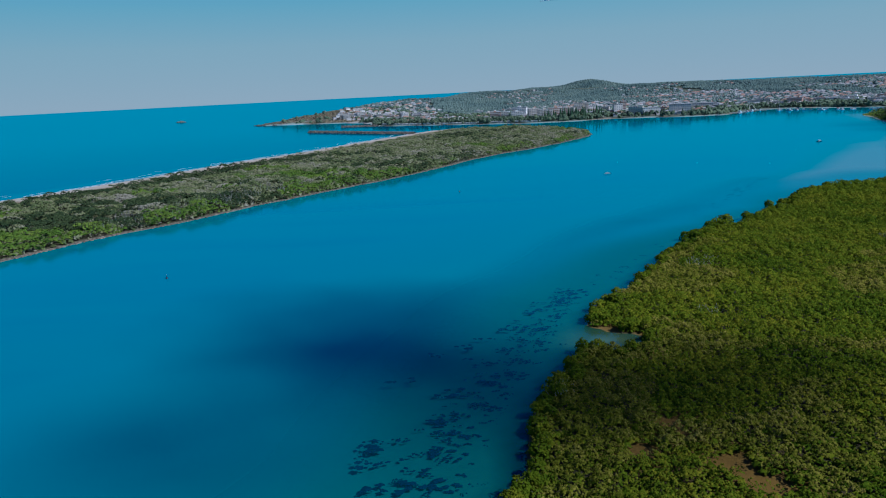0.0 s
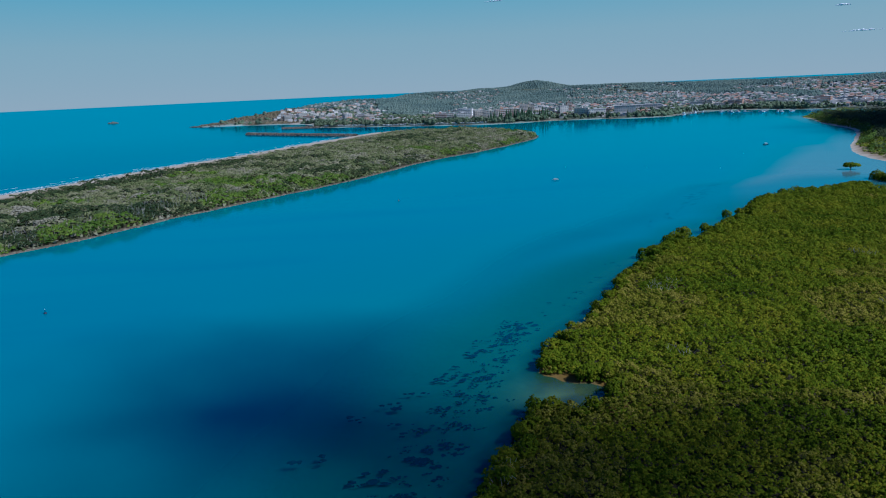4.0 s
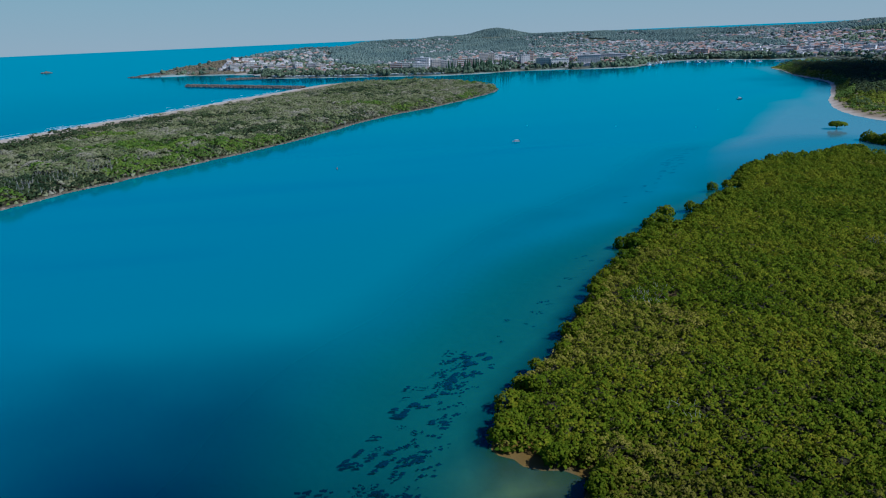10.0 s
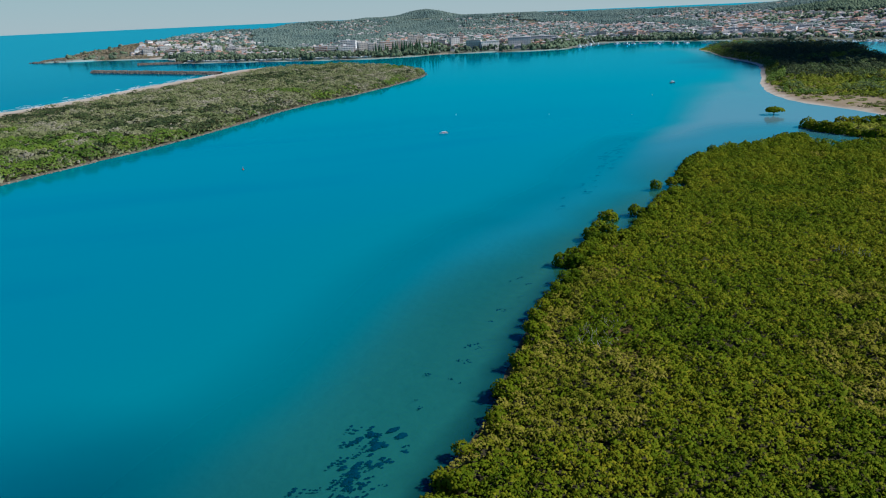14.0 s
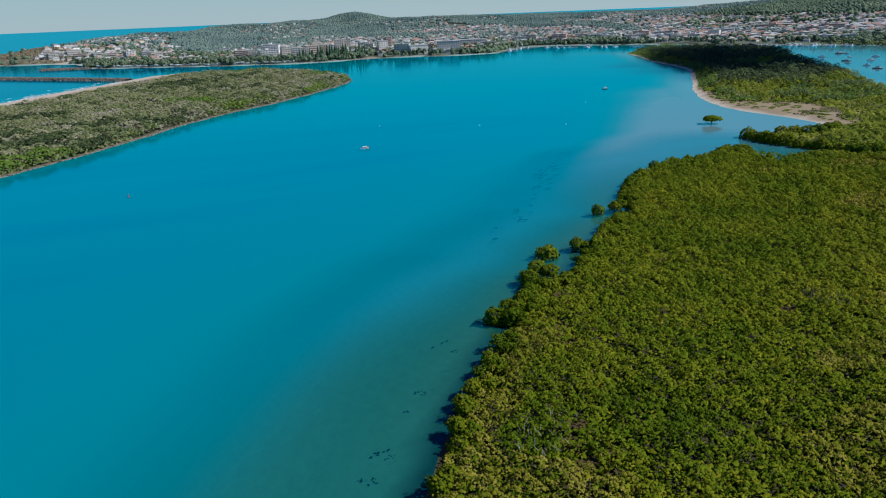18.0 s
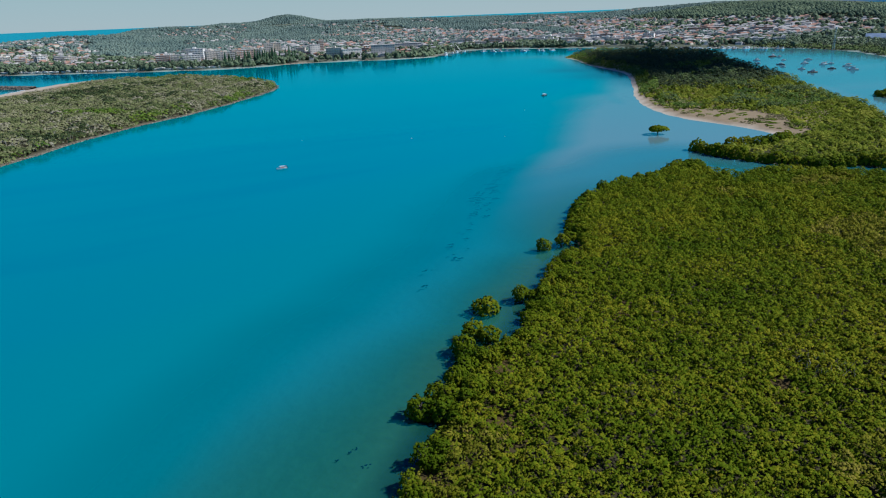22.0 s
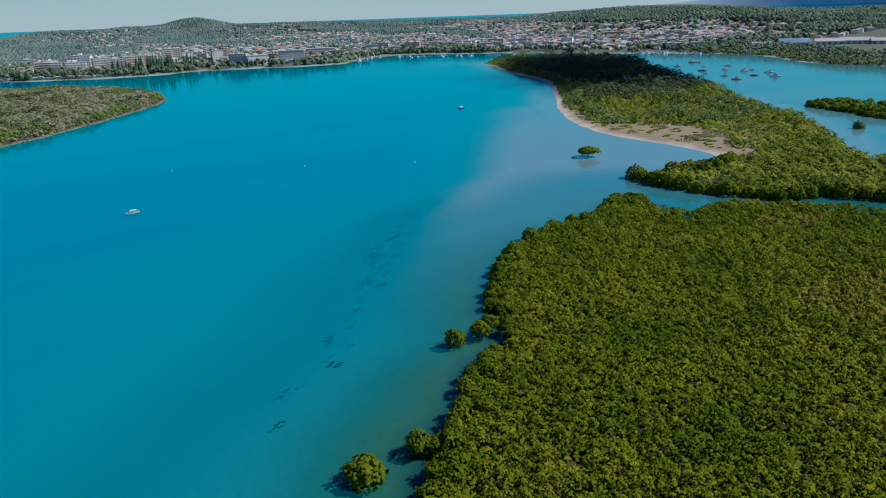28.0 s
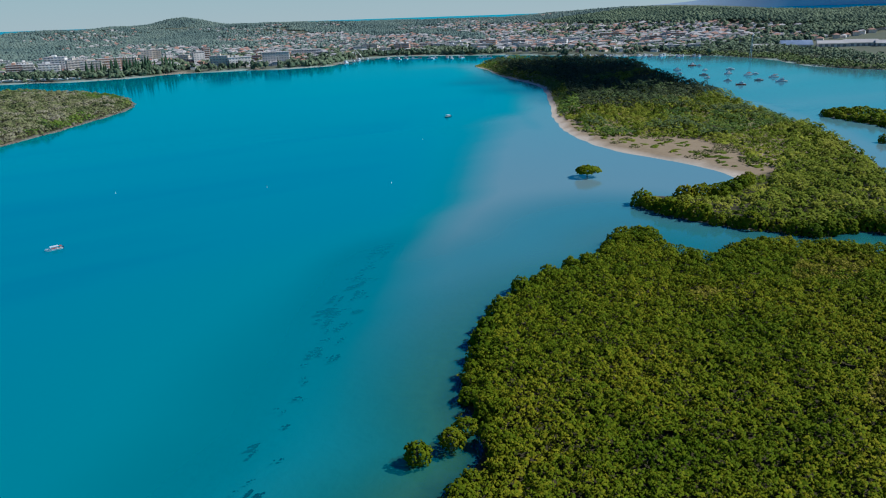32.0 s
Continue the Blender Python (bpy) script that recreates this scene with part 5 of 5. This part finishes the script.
van_body, van_awning, van_window = boxes("body", [(-2.8, -1.2, 0.5, 2.8, 1.2, 2.9)], WALLS[0]), boxes("awning", [(-2.2, -3.4, 2.45, 2.2, -1.21, 2.55)], WALLS[3]), boxes("window", [(-2.0, -1.26, 1.5, -0.4, -1.204, 2.2), (0.4, -1.26, 1.5, 2.0, -1.204, 2.2)], GLASS)
van_wheel = boxes("wheel", [(-0.5, -1.1, 0, 0.5, 1.1, 0.49)], GLASS)
for k in range(62):
    s = (k + RNG.uniform(0, 0.7)) / 62
    x = -120 + 320 * s
    y = np.interp(x, [-140, -30, 67, 118, 200], [1525, 1455, 1388, 1362, 1318]) + RNG.uniform(7, 15)
    root = new("caravan")
    root.matrix_world = pose(x, y, height_at(x, y), 0, 0, facing(x, y, RNG.uniform(-40, 40)))
    for n, me in (("body", van_body), ("awning", van_awning), ("window", van_window), ("wheel", van_wheel)):
        part(n, me, root)
    tagged(root, "white caravan parked on the river foreshore", "caravan", "caravans on the foreshore")

# ---- boats ----
HULLS = [material("white_hull", [(0.5, 0.51, 0.53), (0.62, 0.62, 0.63)], 0.4, 3.0, 0.3, bump=0.02), material("navy_hull", [(0.017, 0.0255, 0.051), (0.0425, 0.051, 0.085)], 0.4, 3.0, 0.3, bump=0.02), material("red_hull", [(0.255, 0.051, 0.034), (0.34, 0.085, 0.0595)], 0.4, 3.0, 0.4, bump=0.02)]
DECK = material("tan_deck", [(0.4, 0.32, 0.24), (0.5, 0.42, 0.33)], 0.4, 3.0, 0.7)
RED = material("red_canvas", [(0.35, 0.05, 0.03), (0.5, 0.09, 0.05)], 0.4, 3.0, 0.8)


def hull_mesh(length, beam, free, mat):
    """A lofted hull with a raked bow and a square stern, closed by its deck."""
    rings = []
    for k in range(9):
        s = k / 8
        half = beam / 2 * (0.82 + 0.18 * math.sin(math.pi * min(1, s * 1.6 + 0.2) / 1.0)) * (1 - max(0, s - 0.5) ** 2.2 * 4.5)
        half = max(half, 0.02)
        sheer = free * (0.85 + 0.45 * s * s)
        x = length * (s - 0.5)
        rings.append([(x, -half, sheer), (x - 0.06 * length * s, -half * 0.72, -0.05), (x - 0.1 * length * s, 0, -0.4), (x - 0.06 * length * s, half * 0.72, -0.05), (x, half, sheer)])
    v = np.array(rings).reshape(-1, 3)
    f = [(5 * k + j, 5 * k + 5 + j, 5 * k + 6 + j, 5 * k + 1 + j) for k in range(8) for j in range(4)]
    f += [(5 * k + 4, 5 * k + 9, 5 * k + 5, 5 * k) for k in range(8)]
    f += [(0, 1, 3, 4)]
    return mesh_of("hull", v, np.array(f), mat)


def boat(x, y, length, yaw, hull, style, label, group=""):
    """A moored boat: hull, cabin, windows, and by style a flybridge, canvas top or mast."""
    root = new("boat")
    root.matrix_world = pose(x, y, 0, 0, 0, yaw)
    beam, free = length * 0.32, length * 0.1
    part("hull", hull_mesh(length, beam, free, HULLS[hull]), root)
    part("deck", boxes("deck", [(-length * 0.48, -beam * 0.33, free * 0.9, length * 0.2, beam * 0.33, free * 0.98)], DECK), root)
    top = free + length * 0.13
    part("cabin", boxes("cabin", [(-length * 0.22, -beam * 0.33, free * 0.985, length * 0.16, beam * 0.33, top)], HULLS[0]), root)
    part("window", boxes("window", [(-length * 0.19, s * beam * 0.33 + min(0.004 * s, 0.05 * s), free + length * 0.06, length * 0.12, s * beam * 0.33 + max(0.004 * s, 0.05 * s), top - length * 0.02) for s in (-1, 1)], GLASS), root)
    if style == "flybridge":
        part("flybridge", boxes("flybridge", [(-length * 0.2, -beam * 0.27, top + 0.005, length * 0.05, beam * 0.27, top + length * 0.06)], HULLS[0]), root)
        part("canopy", boxes("canopy", [(-length * 0.2, -beam * 0.27, top + length * 0.14, length * 0.04, beam * 0.27, top + length * 0.15)], HULLS[1]), root)
        for sx in (-0.19, 0.03):
            part("post", stems("post", [(length * sx, 0, top + length * 0.055)], [(length * sx, 0, top + length * 0.142)], 0.06, STEEL), root)
    elif style == "mast":
        part("mast", stems("mast", [(length * 0.08, 0, free)], [(length * 0.08, 0, length * 1.15)], 0.1, STEEL), root)
        part("boom", boxes("boom", [(-length * 0.35, -0.12, top + 0.7, length * 0.07, 0.12, top + 0.95)], HULLS[1]), root)
    elif style == "canvas":
        part("canopy", boxes("canopy", [(-length * 0.42, -beam * 0.36, top + length * 0.03, length * 0.02, beam * 0.36, top + length * 0.05)], RED if "red" in label else HULLS[0]), root)
        for sx in (-0.4, 0.0):
            part("post", stems("post", [(length * sx, 0, free)], [(length * sx, 0, top + length * 0.032)], 0.05, STEEL), root)
    elif style == "wheelhouse":
        part("stripe", boxes("stripe", [(-length * 0.2, s * beam * 0.34 + min(0.01 * s, 0.06 * s), free + length * 0.02, length * 0.13, s * beam * 0.34 + max(0.01 * s, 0.06 * s), free + length * 0.055) for s in (-1, 1)], RED), root, "red stripe along the cabin")
        part("roof", boxes("roof", [(-length * 0.3, -beam * 0.37, top + 0.004, length * 0.18, beam * 0.37, top + length * 0.018)], HULLS[0]), root)
        part("canopy", boxes("canopy", [(-length * 0.46, -beam * 0.3, top - length * 0.03, -length * 0.31, beam * 0.3, top - length * 0.015)], RED), root, "red canvas over the stern")
        for side in (-1, 1):
            part("post", stems("post", [(-length * 0.44, side * beam * 0.28, free * 0.9)], [(-length * 0.44, side * beam * 0.28, top - length * 0.028)], 0.04, STEEL), root)
            part("rail", stems("rail", [(length * 0.2, side * beam * 0.3, free * 1.75)], [(length * 0.46, side * beam * 0.05, free * 2.0)], 0.03, STEEL), root)
        part("outboard_motor", boxes("outboard_motor", [(-length * 0.56, -0.22, -0.2, -length * 0.505, 0.22, free * 1.5)], HULLS[1]), root)
    return tagged(root, label, "boat", group)


boat(129.5, 528, 5.6, 190, 0, "wheelhouse", "white fishing boat with a red striped cabin drifting in the channel")
boat(388.4, 698, 6.5, 15, 1, "canvas", "dark runabout at anchor near the island beach")
STYLES = ["flybridge", "flybridge", "canvas", "mast"]
for k, (x, y, length) in enumerate(((778, 831, 11), (743, 797, 7), (834, 857, 13), (838, 850, 8), (795, 806, 8), (746, 768, 11), (722, 744, 7), (772, 758, 11), (713, 713, 9), (816, 789, 11), (692, 683, 11), (772, 734, 12),
                                    (787, 736, 8), (735, 695, 10), (769, 703, 12), (737, 673, 13))):
    boat(x, y, length * 0.85, 150 + RNG.uniform(-18, 18), (0, 0, 2, 0, 0, 1, 0, 0)[k % 8], ("flybridge", "canvas", "flybridge", "canvas", "cuddy", "cuddy", "canvas", "flybridge")[k % 8] if k != 9 else "cuddy",
         ("white cabin cruiser moored in the back channel", "small runabout moored in the back channel", "red-hulled cruiser moored in the back channel", "white half-cabin boat moored in the back channel",
          "white cuddy boat moored in the back channel", "dark-hulled boat moored in the back channel", "white runabout moored in the back channel", "white flybridge cruiser moored in the back channel")[k % 8], "boats in the back channel")
for k in range(20):
    s = k / 19
    x, y = 655 + 150 * s + RNG.normal(0, 5), 1330 - 130 * s + RNG.normal(0, 8)
    boat(x, y, RNG.uniform(8, 14), RNG.uniform(0, 180), 0, STYLES[RNG.randint(4)], "white yacht moored off the town quay", "boats off the town quay")
for k in range(26):
    s = k / 25
    x, y = 880 + 90 * s + RNG.normal(0, 5), 1110 - 160 * s + RNG.normal(0, 6)
    if float(inside_by(np.array([[x, y]]), shore)[0]) < -6:
        boat(x, y, RNG.uniform(9, 14), RNG.uniform(0, 60), 0, STYLES[RNG.randint(3)], "white boat berthed at the marina", "boats at the marina")
for k, (x, y) in enumerate(((570, 1302), (596, 1330), (615, 1352), (640, 1372))):
    boat(x, y, (18, 12, 14, 10)[k], 40, 0, "flybridge", "white ferry tied up at the town wharf", "boats at the wharf")


def buoy(x, y, size, mat, label):
    root = new("buoy")
    root.matrix_world = pose(x, y, 0)
    g = 2 * np.pi * np.arange(10) / 10
    prof = [(0.05, -0.4), (0.5, -0.25), (0.62, 0.1), (0.45, 0.5), (0.12, 0.7), (0.1, 1.5), (0.02, 1.55)]
    v = np.array([(r * math.cos(a) * size, r * math.sin(a) * size, z * size) for r, z in prof for a in g])
    f = [(10 * k + j, 10 * k + (j + 1) % 10, 10 * k + 10 + (j + 1) % 10, 10 * k + 10 + j) for k in range(len(prof) - 1) for j in range(10)]
    part("float", mesh_of("float", v, np.array(f), mat), root)
    part("lamp", boxes("lamp", [(-0.12 * size, -0.12 * size, 1.56 * size, 0.12 * size, 0.12 * size, 1.8 * size)], HULLS[0]), root)
    return tagged(root, label, "buoy")


buoy(-113.6, 270.3, 0.95, HULLS[1], "dark channel buoy afloat in the river")
buoy(13, 472, 0.85, HULLS[2], "red channel buoy afloat in the river")
for x, y in ((157, 602), (215, 569), (263, 542), (328, 629)):
    buoy(x, y, 0.5, HULLS[0], "small white mooring buoy in the river")

# Timber jetties along the town quay and at the marina.
PLANK = material("weathered_jetty_timber", [(0.16, 0.14, 0.12), (0.28, 0.25, 0.21)], 0.3, 4.0, 0.9)


def jetty(x, y, length, yaw, label):
    """A deck on two rows of piles."""
    root = new("jetty")
    root.matrix_world = pose(x, y, 0, 0, 0, yaw)
    part("deck", boxes("deck", [(0, -1.4, 1.1, length, 1.4, 1.4)], PLANK), root)
    part("handrail", boxes("handrail", [(0, -1.38, 2.25, length, -1.3, 2.35), (0, 1.3, 2.25, length, 1.38, 2.35)], STEEL), root)
    for k in range(int(length / 6) + 1):
        for side in (-1.25, 1.25):
            part("pile", stems("pile", [(0.4 + 5.9 * k, side, -2.0)], [(0.4 + 5.9 * k, side, 2.3)], 0.24, BARK, 6), root)
    return tagged(root, label, "jetty")


for x, y, length, yaw in ((556, 1304, 28, -60), (584, 1340, 34, -50), (612, 1368, 40, -55), (640, 1388, 34, -65)):
    jetty(x, y, length, yaw, "timber jetty reaching out from the town wharf")
for k in range(7):
    s = k / 6
    jetty(886 + 90 * s, 1120 - 150 * s, 26, 205, "narrow marina jetty with boats alongside")

# ---- breakwaters and stony banks ----
def stone(rng):
    bm = bmesh.new()
    bmesh.ops.create_icosphere(bm, subdivisions=1, radius=1.0)
    for w in bm.verts:
        w.co *= rng.uniform(0.7, 1.2)
        w.co.z *= 0.75
    me = bpy.data.meshes.new("rock")
    bm.to_mesh(me)
    bm.free()
    me.materials.append(ROCK)
    return me


STONES = [stone(RNG) for _ in range(7)]
STONE_SHAPES = []
for me in STONES:
    co = np.empty(len(me.vertices) * 3)
    me.vertices.foreach_get("co", co)
    STONE_SHAPES.append((co.reshape(-1, 3), np.array([tuple(p.vertices) for p in me.polygons])))


def breakwater(name, a, b, half, top, singles, label):
    """A rubble mound from a to b: a core with loose rocks over it."""
    a, b = np.array(a, float), np.array(b, float)
    length = np.linalg.norm(b - a)
    along, side = (b - a) / length, np.array([-(b - a)[1], (b - a)[0]]) / length
    n = int(length / 6)
    v, f = [], []
    for k in range(n + 1):
        c = a + along * length * k / n
        for off, z in ((-half, -1.5), (-half * 0.4, top), (half * 0.4, top), (half, -1.5)):
            v.append((*(c + side * (off + RNG.normal(0, 0.3))), z + RNG.normal(0, 0.15)))
    for k in range(n):
        for j in range(3):
            f.append((4 * k + j, 4 * k + 4 + j, 4 * k + 5 + j, 4 * k + 1 + j))
    root = new(name, mesh_of(name, v, np.array(f), ROCK))
    tagged(root, label, "breakwater", kind="structure")
    count = int(length * 3)
    s, o = RNG.rand(count) * length, RNG.uniform(-1, 1, count)
    c = a + along * s[:, None] + side * (o * half)[:, None]
    z = np.interp(np.abs(o), [0, 0.4, 1], [top, top, -0.6])
    r = RNG.uniform(0.7, 1.5, count)
    for k in range(min(singles, count)):
        ob = part("rock", STONES[RNG.randint(7)], root)
        ob.matrix_world = pose(c[k, 0], c[k, 1], z[k], 0, 0, RNG.uniform(0, 360)) @ Matrix.Diagonal((r[k], r[k], r[k], 1))
    if count > singles:
        i = np.arange(singles, count)
        ob = part("rocks", planted("rocks", np.c_[c[i], z[i]], r[i], r[i], STONE_SHAPES, ROCK, RNG), root)
        tagged(ob, kind="stuff")
    return root


breakwater("breakwater", (-255, 1387), (-40, 1168), 8, 3.2, 260, "long rubble breakwater running out to sea from the spit")
breakwater("breakwater", (-212, 1548), (-130, 1518), 7, 3.0, 60, "short rubble breakwater at the town side of the entrance")


def bank(name, line, offset, step, size, label, mat=BANK_STONE):
    """Loose stones strewn along a waterline."""
    seg = np.roll(line, -1, axis=0) - line
    ln = np.hypot(*seg.T)
    pts = []
    for p, d, l in zip(line, seg, ln):
        for s in np.arange(0, l, step):
            nrm = np.array([-d[1], d[0]]) / max(l, 1e-6)
            pts.append(p + d * s / max(l, 1e-6) + nrm * RNG.uniform(*offset))
    pts = np.array(pts)
    pts = pts[(pts[:, 1] > 150) & (pts[:, 1] < 1700)]
    r = RNG.uniform(0.5, 1.2, len(pts)) * size
    ob = new(name, planted(name, np.c_[pts, np.full(len(pts), 0.15)], r, r * 0.8, STONE_SHAPES, mat, RNG))
    return tagged(ob, label, "rocks", kind="stuff")


inner_bank = SHORES["spit"][4:64]
bank("stony_bank", inner_bank[:-1], (-1.5, 4.0), 0.8, 0.9, "tan stones along the inner bank of the spit")
bank("stony_bank", SHORES["mainland"][18:60], (-1.0, 2.5), 1.8, 1.1, "rock wall along the town foreshore")
head = np.stack([RNG.uniform(-500, -400, 160), RNG.uniform(1840, 1905, 160)], 1)
dh = inside_by(head, shore)
head = head[(dh > -12) & (dh < 30)]
zh = np.maximum(land(head)[0], -0.3)
ob = new("headland_rocks", planted("headland_rocks", np.c_[head, zh], RNG.uniform(2, 5, len(head)), RNG.uniform(2, 5, len(head)), STONE_SHAPES, ROCK, RNG))
tagged(ob, "brown sea rocks at the tip of the headland", "rocks", kind="stuff")

spots = np.array([(-888, 2415), (-880, 2418), (-896, 2411), (-872, 2414), (-903, 2417)], float)
ob = new("sea_rock", planted("sea_rock", np.c_[spots, swell(spots)], np.array([9.0, 7, 6, 5, 4]), np.array([9.0, 6, 5, 3, 3]), STONE_SHAPES, ROCK, RNG))
tagged(ob, "pale brown rock standing out of the open sea", "rock")

# ---- surf along the ocean beach ----
sea = SHORES["spit"][84:130]
v, f, base = [], [], 0
rings = [(-1.5, 3.6, 0.98), (-6, 1.6, 0.62), (-11, 1.3, 0.5), (-17, 1.1, 0.42), (-26, 1.0, 0.33), (-38, 0.9, 0.24)]
nrm = []
for k in range(len(sea) - 1):
    d = sea[k + 1] - sea[k]
    nrm.append(np.array([d[1], -d[0]]) / np.linalg.norm(d))
for dist, width, share in rings:
    for k in range(len(sea) - 1):
        seg = sea[k + 1] - sea[k]
        n = max(1, int(np.linalg.norm(seg) / 2.2))
        for j in range(n):
            p0, p1 = sea[k] + seg * j / n, sea[k] + seg * (j + 1) / n
            if noise.noise((p0[0] * 0.03, p0[1] * 0.03, dist)) * 0.9 + 0.5 > share:
                continue
            w0 = width * RNG.uniform(0.15, 1.2)
            dist_here = dist + 1.6 * noise.noise((p0[0] * 0.06, p0[1] * 0.06, 4.0 + dist)) + RNG.normal(0, 0.35)
            for p, o in ((p0, -dist_here - w0), (p0, -dist_here + w0), (p1, -dist_here + w0 * 0.7), (p1, -dist_here - w0 * 0.7)):
                v.append((*(p + nrm[k] * o), 0.04 + RNG.uniform(0, 0.05)))
            f.append((base, base + 1, base + 2, base + 3))
            base += 4
if f:
    ob = new("surf", mesh_of("surf", v, np.array(f), FOAM))
    tagged(ob, "broken white surf lines along the ocean beach", "surf", kind="stuff")

# ---- distance and clouds ----
g = np.linspace(-0.12, 0.62, 60)
ridge = 5 + 70 * smooth(g, -0.12, 0.02) + 230 * smooth(g, 0.0, 0.35) + 18 * np.sin(g * 21) * smooth(g, 0.02, 0.2)
bearing = radians(46.0) + g * 1.25
foot = np.stack([110 + 4550 * np.sin(bearing), 240 + 4550 * np.cos(bearing)], 1)
v = np.concatenate([np.c_[foot, np.full(60, -10.0)], np.c_[110 + (foot[:, 0] - 110) * 1.02, 240 + (foot[:, 1] - 240) * 1.02, ridge]])
j = np.arange(59)
# Distance haze is painted into the range's pale blue base colour.
HAZED_RANGE = material("far_range_with_haze", [(0.36, 0.46, 0.53), (0.42, 0.52, 0.58)], 0.001, 0.01, 0.9, bump=0)
ob = new("backdrop", mesh_of("backdrop", v, np.stack([j, j + 1, j + 61, j + 60], 1), HAZED_RANGE, True))
tagged(ob, "mountain range on the horizon, blue haze painted into its colour", "mountains", kind="structure")
CLOUD = material("cloud", [(0.75, 0.76, 0.78), (0.85, 0.85, 0.86)], 0.01, 0.1, 1.0, bump=0)


def cloud(x, y, a, b, turn, count, seed, puff=1.0, at=None, label="small ragged white cumulus cloud over the river"):
    """A flat ragged cumulus whose shadow falls round x, y, or that hangs at a given place."""
    rng = np.random.RandomState(seed)
    at = Vector(at) if at else Vector((x, y, 0)) + SUN / SUN.z * 3500
    bm = bmesh.new()
    for k in range(count):
        g, r = rng.uniform(0, 2 * math.pi), rng.rand() ** 0.6
        px, py = a * r * math.cos(g), b * r * math.sin(g)
        size = puff * min(a, b) * rng.uniform(0.16, 0.42) * (1.15 - r * 0.7)
        bmesh.ops.create_icosphere(bm, subdivisions=2, radius=size, matrix=Matrix.Translation((px, py, rng.uniform(0, size))) @ Matrix.Diagonal((1.3, 1, 0.6, 1)))
    for w in bm.verts:
        w.co += Vector((noise.noise(w.co * 0.08), noise.noise(w.co * 0.08 + Vector((5, 5, 5))), 0)) * min(a, b) * 0.12
    me = bpy.data.meshes.new("cloud")
    bm.to_mesh(me)
    bm.free()
    me.materials.append(CLOUD)
    ob = new("cloud", me)
    ob.matrix_world = pose(at.x, at.y, at.z, 0, 0, turn)
    return tagged(ob, label, "cloud")


cloud(-22, 190, 62, 46, -20, 46, 3, 0.82)
cloud(640, 836, 208, 108, 52, 64, 5)
cloud(-64, 126, 48, 32, 10, 40, 13, 0.48)
cloud(48, 139, 56, 31, 15, 60, 9, 0.74)
for at, a, seed in (((2413, 3571, 398), 42, 21), ((2500, 3522, 265), 95, 22), ((690, 4210, 552), 60, 23)):
    cloud(0, 0, a, 17, -35, 60, seed, 0.9, at, "thin pale wisp of cloud low over the horizon")
